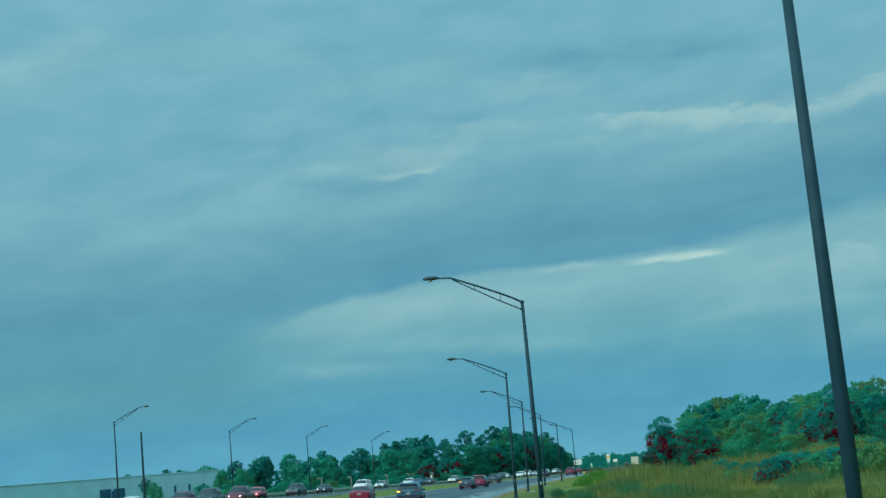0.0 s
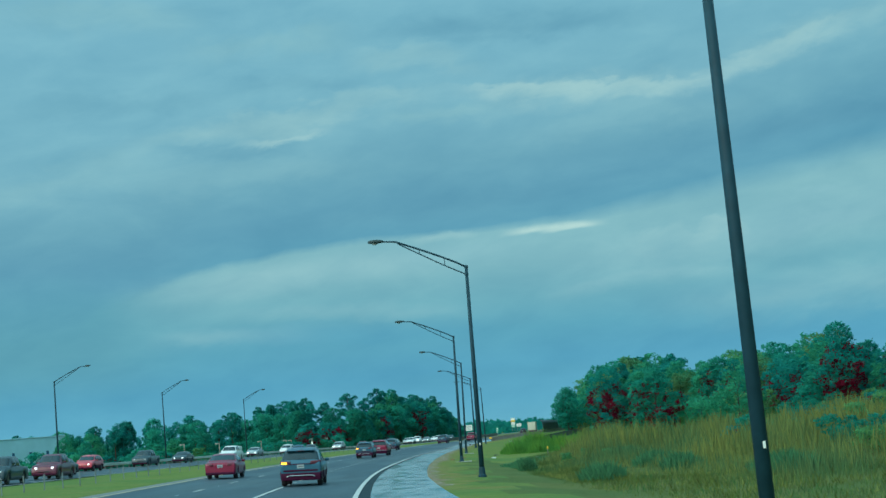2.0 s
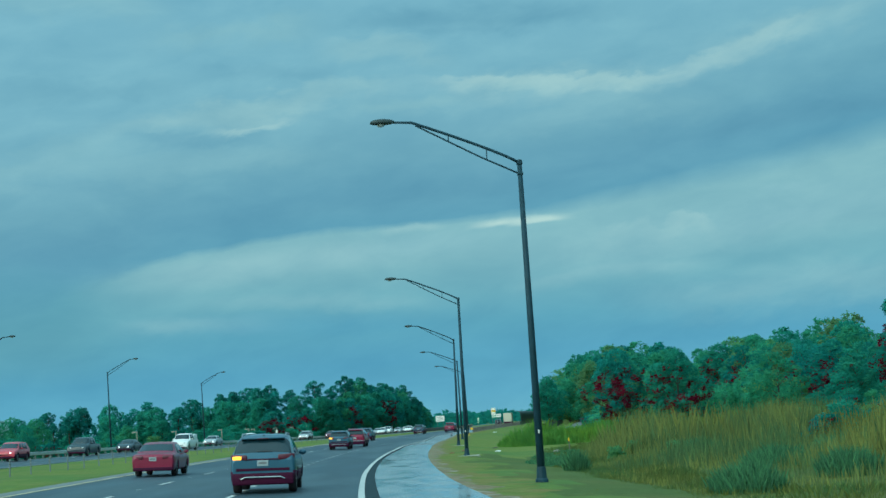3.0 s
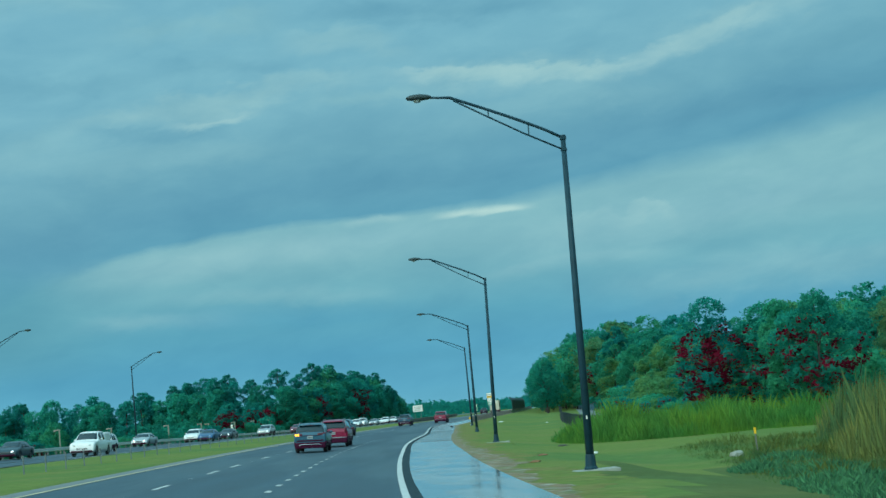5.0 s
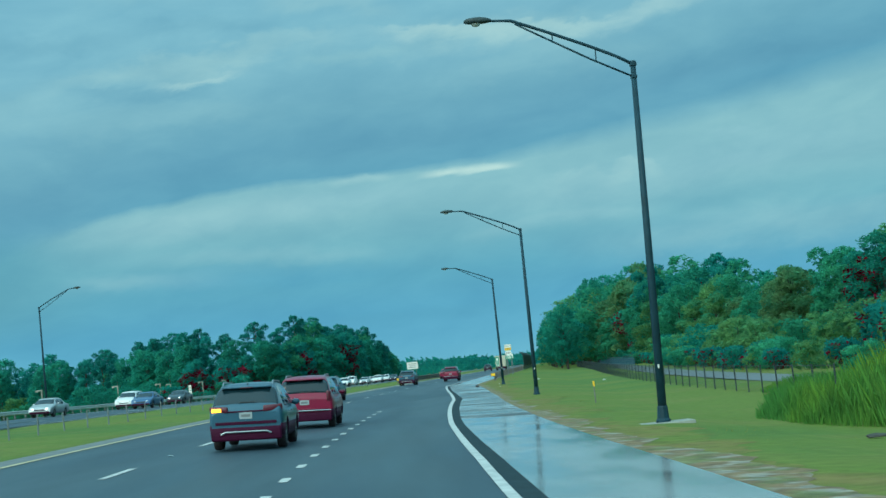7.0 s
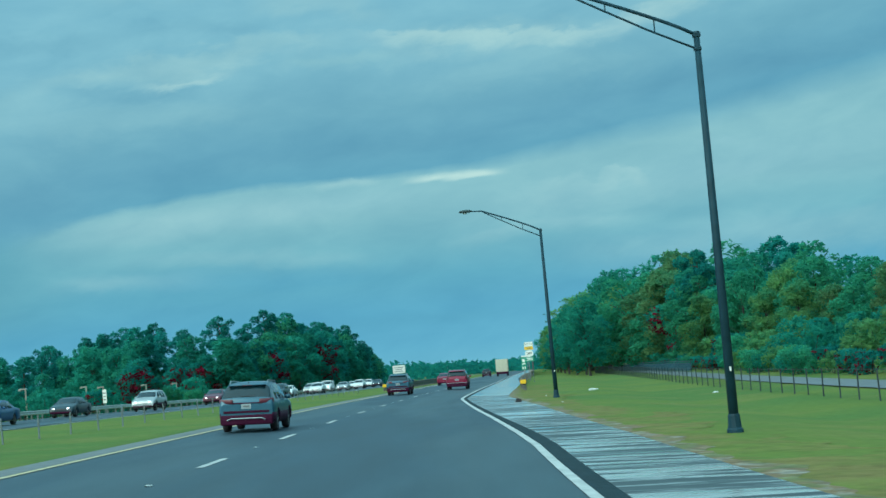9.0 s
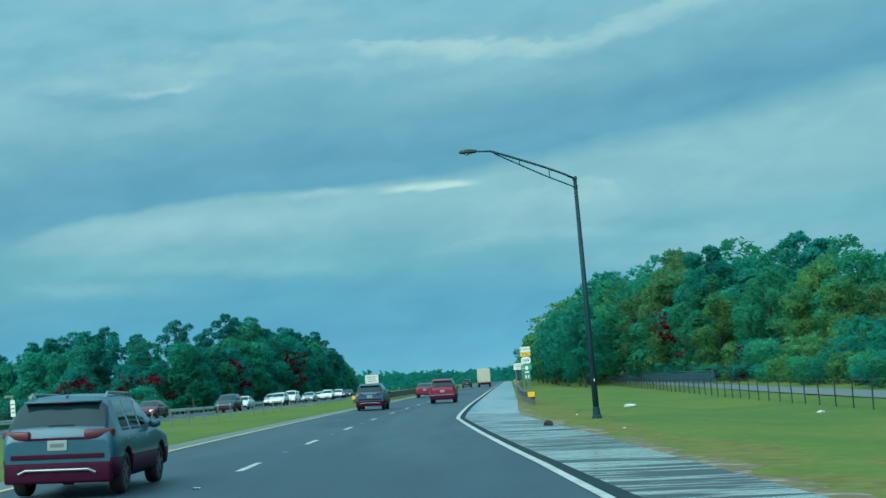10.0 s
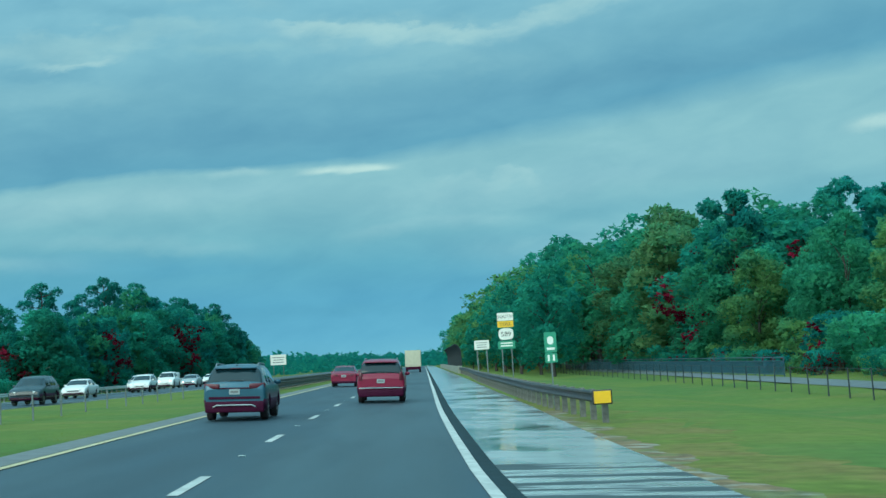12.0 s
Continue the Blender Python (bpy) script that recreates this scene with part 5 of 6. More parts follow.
# the wood across the far carriageway
LEFT_ROWS = [
    [(-150, 600), (-105, 590), (-75, 572), (-48, 560), (-20, 530), (-2, 500), (14, 488), (26, 525), (38, 560), (50, 590), (57, 625), (62, 660)],
    [(-150, 625), (-75, 595), (-30, 560), (4, 515), (24, 535), (42, 590), (56, 640)],
]
LEFT_H = [[13.0, 13.8, 14.0, 14.0, 13.5, 12.6, 12.0, 12.6, 13.2, 11.6, 8.4, 5.8], [14.8, 15.8, 16.2, 17.2, 18.2, 17.2, 8.6]]
for poly, hs in zip(LEFT_ROWS, LEFT_H):
    for (a, b), (h0, h1) in zip(zip(poly, poly[1:]), zip(hs, hs[1:])):
        ln = math.dist(a, b)
        n = max(1, int(ln / (6.0 if a[0] < 10 else 8.0)))
        for i in range(n):
            f = (i + tree_rng.random()) / n
            h = (h0 + (h1 - h0) * f) * tree_rng.uniform(0.86, 1.08)
            kind = tree_rng.choices(range(7), (5, 5, 2 if hs is LEFT_H[0] else 40, 0.6, 3, 0, 12 if a[0] < -20 else 1))[0]
            spot = (a[0] + (b[0] - a[0]) * f + tree_rng.uniform(-2.5, 2.5), a[1] + (b[1] - a[1]) * f + tree_rng.uniform(-2.5, 2.5))
            if hs is LEFT_H[1] and kind != 2:
                thicket(0, 0, h, FAR_TREES, kind, spot)
            else:
                tree_at(0, 0, h, kind, spot, FAR_TREES)
            if hs is LEFT_H[0] and i % 2 == 0:
                thicket(0, 0, h * 0.72, FAR_TREES, tree_rng.choice((0, 1, 0)), (spot[0] + tree_rng.uniform(-3, 3), spot[1] + 4.5))
for i in range(60):
    s = 215 + i * 4.8 + tree_rng.uniform(-2, 2)
    l = -40 - tree_rng.uniform(0, 24)
    plant(SHRUBS, tree_rng.choices(range(4), (4, 3, 0.5, 5))[0], posed(s, l, -0.1, tree_rng.uniform(0, 360), tree_rng.uniform(1.0, 2.3) * (0.55 if s < 262 else 1.0)))
for s, l, h in ((428, -50, 8.0), (434, -52, 7.0), (458, -51, 8.5), (479, -51, 9.0), (466, -53, 8.0)):
    tree_at(s, l, h, 3, None, FAR_TREES)
for s, l, h, kind in ((300, -66, 7, 8), (330, -72, 8, 1), (290, -58, 5.5, 0), (352, -62, 6, 8), (270, -70, 6.5, 2), (250, -60, 5, 1), (400, -70, 8, 4), (425, -64, 7, 0), (380, -75, 9, 0)):
    tree_at(s, l, h, kind if kind < 6 else 1, None, FAR_TREES)


# far woods along the horizon
def far_woods():
    rng = np.random.RandomState(9)
    P = []
    for i in range(42000):
        a = radians(rng.uniform(-30, 50))
        d = rng.uniform(850, 1150)
        h = 6.2 + 2.2 * noise.noise(Vector((math.degrees(a) * 0.9, 3.3, d * 0.004))) + 1.4 * noise.noise(Vector((math.degrees(a) * 4.0, 7.7, 0)))
        P.append((d * math.sin(a), d * math.cos(a), rng.uniform(0, 1) ** 0.8 * h))
    V, N = spray_mesh(np.array(P), 2.1, rng, 2, 0.5, np.tile((0.0, -0.95, 0.3), (len(P), 1)))
    # the blued needle colour carries the haze of the horizon
    return from_pieces("far_woods", V, M_LEAF[4], None, 3, N)


# undergrowth and young conifers that fill the wood across the far carriageway
def wood_fill():
    rng = np.random.RandomState(19)
    P, O = [], []
    for (a, b), (h0, h1) in zip(zip(LEFT_ROWS[0], LEFT_ROWS[0][1:]), zip(LEFT_H[0], LEFT_H[0][1:])):
        if a[0] > 55:
            break
        for i in range(int(math.dist(a, b) / 1.55)):
            f, top, wide = rng.rand(), rng.uniform(0.66, 0.97), rng.uniform(1.5, 2.5)
            h = (h0 + (h1 - h0) * f) * top
            x, y = a[0] + (b[0] - a[0]) * f + rng.uniform(-2, 2), a[1] + (b[1] - a[1]) * f + rng.uniform(1, 6)
            for j in range(250):
                u, w, r_ = rng.rand() ** 1.25, rng.uniform(0, 6.283), math.sqrt(rng.rand())
                k = wide * (1 - u) ** 0.7 * r_
                P.append((x + k * math.cos(w), y + k * math.sin(w), h * u))
                O.append((0.8 * math.cos(w), 0.8 * math.sin(w), 0.6))
    V, N = spray_mesh(np.array(P), 0.62, rng, 2, 0.5, np.array(O))
    return from_pieces("wood_undergrowth", V, M_LEAF[4], None, 3, N)


tagged(wood_fill(), "dark young conifers and undergrowth filling the far wood", "woods", kind="stuff")


# models that have found no place yet join the wood's edge
for n, ob in enumerate(NEAR_TREES + TREES + FAR_TREES):
    if ob.name not in used:
        used.add(ob.name)
        ob.matrix_basis = posed(452 + 9 * n, 36.0, -0.1, 40 * n, 1.5)
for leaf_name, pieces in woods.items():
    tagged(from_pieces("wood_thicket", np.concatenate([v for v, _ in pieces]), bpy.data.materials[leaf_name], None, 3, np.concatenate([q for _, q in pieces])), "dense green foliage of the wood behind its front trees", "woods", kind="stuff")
tagged(far_woods(), "low woods along the horizon, haze put into their blue-green", "woods", kind="stuff")


# ---- grass, reeds, litter ----
def blades(name, count, region, h0, h1, width, mat, label, seed, lean=0.25):
    """Upright pointed blades as one sheet of geometry; region(rng) gives station, offset and a height factor."""
    rng = np.random.RandomState(seed)
    S, Lq, K = region(rng, count)
    x, y = flat(S, Lq)
    z = level(S, Lq) - 0.05
    h = rng.uniform(h0, h1, count) * K
    a = rng.uniform(0, 6.283, count)
    ux, uy = np.cos(a) * width * (0.6 + 0.8 * rng.rand(count)), np.sin(a) * width * (0.6 + 0.8 * rng.rand(count))
    b = rng.uniform(0, 6.283, count)
    lx, ly = np.cos(b) * h * lean * rng.rand(count), np.sin(b) * h * lean * rng.rand(count)
    V = np.stack([np.stack([x - ux, y - uy, z], 1), np.stack([x + ux, y + uy, z], 1), np.stack([x + lx * 0.45 + ux * 0.7, y + ly * 0.45 + uy * 0.7, z + h * 0.6], 1), np.stack([x + lx, y + ly, z + h], 1)], 1).reshape(-1, 3)
    return tagged(from_pieces(name, V, mat, None, 4), label, "grass", kind="stuff")


def reed_bed(rng, n):
    s = rng.uniform(40, 176, n)
    near = np.interp(s, [40, 90, 110, 130, 140, 150, 160, 176], [20.5, 19.2, 19.4, 19.6, 21.4, 23.0, 25.2, 30.0])
    l = near + rng.rand(n) ** 1.3 * (58 - near)
    k = np.where(s < 134, np.interp(l - near, [0, 1.5, 4, 8, 40], [0.16, 0.32, 0.60, 0.90, 1.08]), np.interp(l - near, [0, 0.8, 2.0, 40], [0.35, 0.85, 1.12, 1.08])) * (1 - np.interp(s, [78, 108], [0.78, 0.0]) * np.interp(l - near, [6, 16, 26], [1.0, 0.85, 0.6]))
    k = k * (0.85 + 1.3 * np.array([noise.noise(Vector((float(a) * 0.11, float(b) * 0.2, 0))) for a, b in zip(s, l)]))
    return s, l, k


def bright_bed(rng, n):
    s = rng.uniform(176, 222, n)
    near = np.interp(s, [176, 182, 185, 188, 192, 198, 206, 222], [32, 28, 23.5, 20.5, 19.4, 19.3, 21.5, 24.5])
    l = near + rng.rand(n) ** 1.2 * np.interp(s, [176, 205, 222], [13, 9, 4])
    k = (0.80 + 0.8 * np.array([noise.noise(Vector((float(a) * 0.35, float(b) * 0.5, 4))) for a, b in zip(s, l)])) * np.interp(l - near, [0, 0.8, 2.5, 10], [0.30, 0.75, 1.0, 1.1]) * np.interp(s, [176, 184, 188, 196, 204, 214, 222], [0.6, 0.8, 1.0, 0.95, 0.55, 0.45, 0.35])
    return s, l, k


def rush_clumps(rng, n):
    c = np.array([(100, 20.6, 0.95), (104, 24.6, 0.9), (122, 19.2, 0.5), (113, 25, 1.2), (131, 26, 1.2), (92, 26, 1.2), (142, 31, 1.6), (84, 33, 1.6), (118, 29, 1.5)])
    q = c[rng.randint(0, len(c), n)]
    a, r_ = rng.uniform(0, 6.283, n), np.sqrt(rng.rand(n))
    return q[:, 0] + q[:, 2] * r_ * np.cos(a) * 1.4, q[:, 1] + q[:, 2] * r_ * np.sin(a), 0.55 + 0.5 * (1 - r_ ** 2)


def rough_bed(rng, n):
    s = rng.uniform(48, 172, n)
    near = np.interp(s, [48, 96, 130, 145, 172], [19.5, 18.6, 18.8, 19.4, 22.0])
    l = near + rng.rand(n) * np.interp(s, [48, 90, 100, 140, 172], [14.0, 10.0, 3.0, 4.5, 7.0])
    k = (0.75 + 0.9 * np.array([noise.noise(Vector((float(a) * 0.5, float(b) * 0.7, 8))) for a, b in zip(s, l)])) * np.interp(l - near, [0, 1.5], [0.25, 1.0])
    return s, l, np.maximum(0.15, k)


def weed_bed(rng, n):
    c = np.array([(135, 19.4, 1.2), (138.5, 20.0, 1.4), (142, 20.6, 1.4), (146, 21.3, 1.3), (149.5, 20.6, 0.9), (131, 19.6, 0.9), (153, 22.3, 1.0)])
    q = c[rng.randint(0, len(c), n)]
    a, r_ = rng.uniform(0, 6.283, n), np.sqrt(rng.rand(n))
    return q[:, 0] + q[:, 2] * r_ * np.cos(a) * 1.7, q[:, 1] + q[:, 2] * r_ * np.sin(a), 0.5 + 0.9 * (1 - r_ ** 2)


def verge(rng, n):
    s = rng.uniform(70, 330, n)
    l = gutter_edge(s) + 0.05 + rng.rand(n) ** 2.2 * 7.0
    return s, l, np.full(n, 1.0)


def dry_edge(rng, n):
    s = rng.uniform(90, 335, n)
    l = gutter_edge(s) + 0.05 + rng.rand(n) ** 1.6 * (2.2 + 1.4 * np.sin(s * 0.21))
    return s, l, np.full(n, 1.0)


def median(rng, n):
    s = rng.uniform(100, 420, n)
    l = np.where(rng.rand(n) < 0.5, -1.0 - rng.rand(n) ** 2 * 3.0, -6.5 + rng.normal(size=n) * 0.35)
    return s, l, np.full(n, 1.0)


blades("reeds", 120000, reed_bed, 0.5, 1.75, 0.012, M_REED, "tall yellow-green reeds and weeds beside the mown grass", 31, 0.26)
blades("tall_grass", 60000, bright_bed, 0.6, 1.85, 0.010, M_REED_BRIGHT, "tall bright green grass standing beside the verge", 32, 0.42)
blades("rushes", 24000, rush_clumps, 0.3, 0.95, 0.008, M_RUSH, "dark green clumps of rushes in the rough grass", 35, 0.5)
blades("rough_grass", 42000, rough_bed, 0.14, 0.44, 0.010, M_ROUGH, "rough olive grass left unmown in the swale", 37, 0.7)
blades("weeds", 9000, weed_bed, 0.08, 0.30, 0.028, M_RUSH, "low dark green broad-leaved weeds in the rough grass", 38, 1.1)
blades("dry_grass", 30000, dry_edge, 0.02, 0.07, 0.012, M_DRY, "dry tan grass thinning out beside the shoulder", 36, 0.9)
blades("grass_tufts", 28000, verge, 0.03, 0.06, 0.010, M_TUFT, "short grass blades along the shoulder", 33, 0.6)
blades("grass_tufts", 20000, median, 0.03, 0.06, 0.010, M_TUFT, "short grass blades on the median", 34, 0.6)


def lump(name, label, category, w, d, h, mat, s, l, seed, turn=0):
    rng = np.random.RandomState(seed)
    bm = bmesh.new()
    bmesh.ops.create_icosphere(bm, subdivisions=2, radius=0.5)
    for v in bm.verts:
        v.co *= rng.uniform(0.7, 1.15)
        v.co = Vector((v.co.x * w, v.co.y * d, max(-0.12, v.co.z) * h))
    ob = tagged(part(name, bm, mat), label, category)
    ob.matrix_basis = posed(s, l, 0.04, turn)


lump("tyre_scrap", "torn black tyre scrap lying on the wet shoulder", "tyre scrap", 0.34, 0.26, 0.30, M_TYRE, 276.6, 10.95, 1)
lump("litter", "crumpled pale plastic sheet lying in the grass", "litter", 0.75, 0.5, 0.22, M_LITTER, 299.0, 15.9, 2)
lump("litter", "pale scrap of plastic lying in the grass", "litter", 0.5, 0.35, 0.2, M_LITTER, 169.9, 18.65, 3)
lump("litter", "small pale scrap lying in the mown grass", "litter", 0.35, 0.25, 0.15, M_LITTER, 284, 21.8, 4)
lump("litter", "small pale scrap lying in the dry grass edge", "litter", 0.12, 0.09, 0.07, M_LITTER, 270.5, 12.9, 11)
lump("litter", "small pale scrap lying in the dry grass edge", "litter", 0.09, 0.08, 0.07, M_LITTER, 287.0, 12.6, 12)
lump("stone", "pale rough stone lying in the unmown grass", "stone", 0.5, 0.35, 0.35, M_PAD, 158.2, 22.0, 8)
lump("dirt_clod", "dark clod of soil in the mown grass", "clod", 0.55, 0.28, 0.14, M_BARK, 185.3, 18.9, 6)
lump("dirt_clod", "reddish-brown clod of soil in the mown grass", "clod", 0.42, 0.3, 0.12, M_CLAY, 164.6, 16.1, 9)
lump("dirt_clod", "reddish-brown clod of soil in the mown grass", "clod", 0.4, 0.3, 0.12, M_CLAY, 157.8, 15.2, 10)


# ---- vehicles ----
def wheel(parent, x, y, r, w):
    bm = bmesh.new()
    prof = [(r * 0.62, -w / 2), (r * 0.93, -w / 2), (r, -w * 0.36), (r, w * 0.36), (r * 0.93, w / 2), (r * 0.62, w / 2)]
    n = 24
    rows = [[bm.verts.new((b, a * math.cos(2 * math.pi * k / n), a * math.sin(2 * math.pi * k / n))) for k in range(n)] for a, b in prof]
    for p, q in zip(rows, rows[1:] + rows[:1]):
        for k in range(n):
            bm.faces.new((p[k], p[(k + 1) % n], q[(k + 1) % n], q[k]))
    bmesh.ops.recalc_face_normals(bm, faces=bm.faces)
    wh = part("wheel", bm, M_TYRE, parent, "black tyre on alloy rim", smooth=True)
    wh.location = (x, y, r)
    sg = 1 if x > 0 else -1
    rim_ = bmesh.new()
    tube([(-sg * w * 0.3, 0, 0), (sg * w * 0.40, 0, 0)], r * 0.63, 20, rim_)
    for k in range(5):
        a = 2 * math.pi * k / 5
        vs = bmesh.ops.create_cube(rim_, size=1.0)["verts"]
        bmesh.ops.scale(rim_, vec=(0.03, r * 0.14, r * 0.56), verts=vs)
        bmesh.ops.translate(rim_, vec=(sg * w * 0.43, 0, r * 0.30), verts=vs)
        bmesh.ops.rotate(rim_, cent=(0, 0, 0), matrix=Matrix.Rotation(a, 3, "X"), verts=vs)
    part("rim", rim_, M_RIM, wh)
    return wh


# outline of the top, from the tail (distance, height); cabin glass by distance; all in metres
STYLES = {
    "suv": dict(L=4.46, W=1.86, belt=1.02, r=0.345, ro=0.88, wb=2.68, roof=[(0, 0.92), (0.04, 1.08), (0.10, 1.17), (0.40, 1.50), (0.70, 1.60), (1.5, 1.63), (2.2, 1.60), (2.6, 1.53), (3.35, 1.06), (3.6, 1.02), (4.1, 0.93), (4.38, 0.78), (4.46, 0.60)], rear=(0.07, 0.42), wind=(2.66, 3.30), sides=((0.72, 1.30), (1.38, 2.08), (2.16, 2.95))),
    "van": dict(L=4.85, W=1.95, belt=1.06, r=0.33, ro=0.92, wb=2.95, roof=[(0, 0.95), (0.04, 1.06), (0.08, 1.12), (0.32, 1.62), (0.6, 1.70), (2.0, 1.74), (2.8, 1.68), (3.1, 1.60), (4.0, 1.07), (4.3, 0.98), (4.7, 0.80), (4.85, 0.60)], rear=(0.10, 0.31), wind=(3.14, 3.94), sides=((0.55, 1.45), (1.55, 2.45), (2.55, 3.45))),
    "sedan": dict(L=4.75, W=1.83, belt=0.94, r=0.32, ro=1.02, wb=2.76, roof=[(0, 0.80), (0.05, 0.93), (0.65, 1.00), (0.8, 1.02), (1.45, 1.37), (1.9, 1.44), (2.6, 1.43), (2.9, 1.36), (3.65, 0.97), (3.9, 0.93), (4.45, 0.82), (4.68, 0.68), (4.75, 0.52)], rear=(0.88, 1.42), wind=(2.94, 3.58), sides=((1.35, 2.02), (2.10, 3.05))),
    "pickup": dict(L=5.60, W=1.98, belt=1.18, r=0.39, ro=1.20, wb=3.50, roof=[(0, 0.80), (0.04, 1.12), (1.72, 1.14), (1.76, 1.30), (1.88, 1.76), (2.1, 1.86), (3.2, 1.86), (3.5, 1.78), (4.15, 1.22), (4.35, 1.16), (5.2, 1.08), (5.5, 0.90), (5.6, 0.60)], rear=(1.77, 1.87), wind=(3.54, 4.10), sides=((2.05, 2.75), (2.85, 3.70))),
}


def shell(d):
    """Cross sections along a car: rows of points from the middle of the floor over the flank to the middle of the roof, both sides."""
    L, W = d["L"], d["W"]
    ys = sorted(set([round(v, 3) for v in np.linspace(0, L, 62)] + [p[0] for p in d["roof"]] + list(d["rear"]) + list(d["wind"]) + [v for q in d["sides"] for v in q]))
    top = max(p[1] for p in d["roof"])
    rows = []
    for y in ys:
        zr = float(np.interp(y, [p[0] for p in d["roof"]], [p[1] for p in d["roof"]]))
        e = min(y, L - y)
        wf = 0.90 + 0.10 * math.sqrt(1 - (1 - min(1.0, e / 0.45)) ** 2)
        hw = W / 2 * wf
        zb = 0.25 + 0.10 * max(0.0, 1 - e / 0.35)
        for cy in (d["ro"], d["ro"] + d["wb"]):
            ar = d["r"] * 1.14
            if abs(y - cy) < ar:
                zb = max(zb, d["r"] * 0.92 + math.sqrt(ar * ar - (y - cy) ** 2))
        f = max(0.0, min(1.0, (zr - d["belt"]) / (top - d["belt"])))
        zbelt = min(d["belt"], zr - 0.05)
        zm = max(zb + 0.06, min(0.62, zbelt - 0.15))
        half = [(0.0, zb), (hw * 0.86, zb), (hw * 0.97, max(zb + 0.03, 0.34 if zb < 0.36 else zb + 0.03)), (hw, max(zm, zb + 0.06)), (hw * 0.985, max(zbelt - 0.07, zb + 0.08)), (hw * (0.955 - 0.02 * f), max(zbelt, zb + 0.09)),
                (hw * (0.93 - 0.19 * f), zr - 0.035 - 0.065 * f), (hw * (0.85 - 0.18 * f), zr - 0.014), (hw * 0.42, zr + 0.006), (0.0, zr + 0.016)]
        rows.append([(x, y - L / 2, z) for x, z in half] + [(-x, y - L / 2, z) for x, z in half[-2:0:-1]])
    return ys, rows


def vehicle(style, paint_mat, name, label, lights=False, rails=False, group="", capped=False, signal=False):
    """A car seen from all sides; origin on the ground under its middle, nose towards +y."""
    d = STYLES[style]
    L, W, belt, r = d["L"], d["W"], d["belt"], d["r"]
    y0 = -L / 2
    t = thing(name, label, {"van": "minivan", "pickup": "pickup"}.get(style, "car"), group)
    ys, rows = shell(d)
    n = len(rows[0])
    sets = {}
    for i in range(len(ys) - 1):
        ym = (ys[i] + ys[i + 1]) / 2
        for k in range(n):
            kk_ = k if k < 9 else n - 1 - k
            key = "body"
            if kk_ == 5:
                for q, (a, b) in enumerate(d["sides"]):
                    if a < ym < b:
                        key = ("side_window", q, k < 9)
            elif kk_ >= (6 if style in ("suv", "van") else 7) and d["rear"][0] < ym < d["rear"][1]:
                key = "rear_window"
            elif kk_ >= 7 and d["wind"][0] < ym < d["wind"][1]:
                key = "windshield"
            elif kk_ in (1, 2) and style in ("suv", "van"):
                key = "lower_cladding"
            sets.setdefault(key, []).append((i * n + k, i * n + (k + 1) % n, (i + 1) * n + (k + 1) % n, (i + 1) * n + k))
    V = [p for row in rows for p in row]
    sets["body"] += [tuple(range(n))[::-1], tuple(range((len(ys) - 1) * n, len(ys) * n))]
    for key, faces in sets.items():
        ids = sorted({v for f in faces for v in f})
        back = {v: q for q, v in enumerate(ids)}
        nm = key if isinstance(key, str) else key[0]
        mat = paint_mat if nm == "body" else M_TRIM if nm == "lower_cladding" else M_CARGLASS
        ob = part(nm, ([V[v] for v in ids], [], [tuple(back[v] for v in f) for f in faces]), mat, t, smooth=True)
        for pg in ob.data.polygons:
            if len(pg.vertices) > 4:
                pg.use_smooth = False
        bm = bmesh.new()
        bm.from_mesh(ob.data)
        bmesh.ops.recalc_face_normals(bm, faces=bm.faces)
        bm.to_mesh(ob.data)
        bm.free()
        if nm != "body":
            sol_ = ob.modifiers.new("thickness", "SOLIDIFY")
            sol_.thickness = 0.012
    tail = {"suv": 0.93, "van": 0.88, "sedan": 0.74, "pickup": 0.80}[style]
    hood = float(np.interp(L - 0.30, [p[0] for p in d["roof"]], [p[1] for p in d["roof"]]))
    for x in (-1, 1):
        wheel(t, x * (W / 2 - 0.15), y0 + d["ro"], r, 0.22)
        wheel(t, x * (W / 2 - 0.15), y0 + d["ro"] + d["wb"], r, 0.22)
        bm = box(0.46, 0.16, 0.15, 0, 0, 0, 0.035) if style != "van" else box(0.15, 0.16, 0.34, 0, 0, 0, 0.035)
        for v in bm.verts:
            v.co.y += 0.10 * max(0.0, x * v.co.x + 0.05) / 0.25
            v.co.z += 0.05 * x * v.co.x if style != "van" else 0
        tl = part("tail_light", bm, M_TAIL, t, "red tail light", smooth=True)
        tl.location = (x * (W / 2 - (0.27 if style != "van" else 0.16)), y0 + 0.035, tail)
        if signal and x < 0:
            part("indicator", box(0.24, 0.06, 0.09, x * (W / 2 - 0.22), y0 + 0.005, tail + 0.015, 0.02), M_AMBER_ON, t, "lit amber indicator")
        bm = box(0.36, 0.20, 0.13, 0, 0, 0, 0.04)
        for v in bm.verts:
            v.co.y -= 0.16 * max(0.0, x * v.co.x + 0.05) / 0.22
        hl = part("headlight", bm, M_HEAD_ON if lights else M_HEAD, t, smooth=True)
        hl.location = (x * (W / 2 - 0.28), y0 + L - 0.12, hood - 0.24)
        bm = bmesh.new()
        bmesh.ops.create_icosphere(bm, subdivisions=2, radius=0.5)
        bmesh.ops.scale(bm, vec=(0.23, 0.13, 0.16), verts=bm.verts)
        mir = part("side_mirror", bm, paint_mat, t, smooth=True)
        mir.location = (x * (W / 2 + 0.05), y0 + d["wind"][1] - 0.55, belt + 0.06)
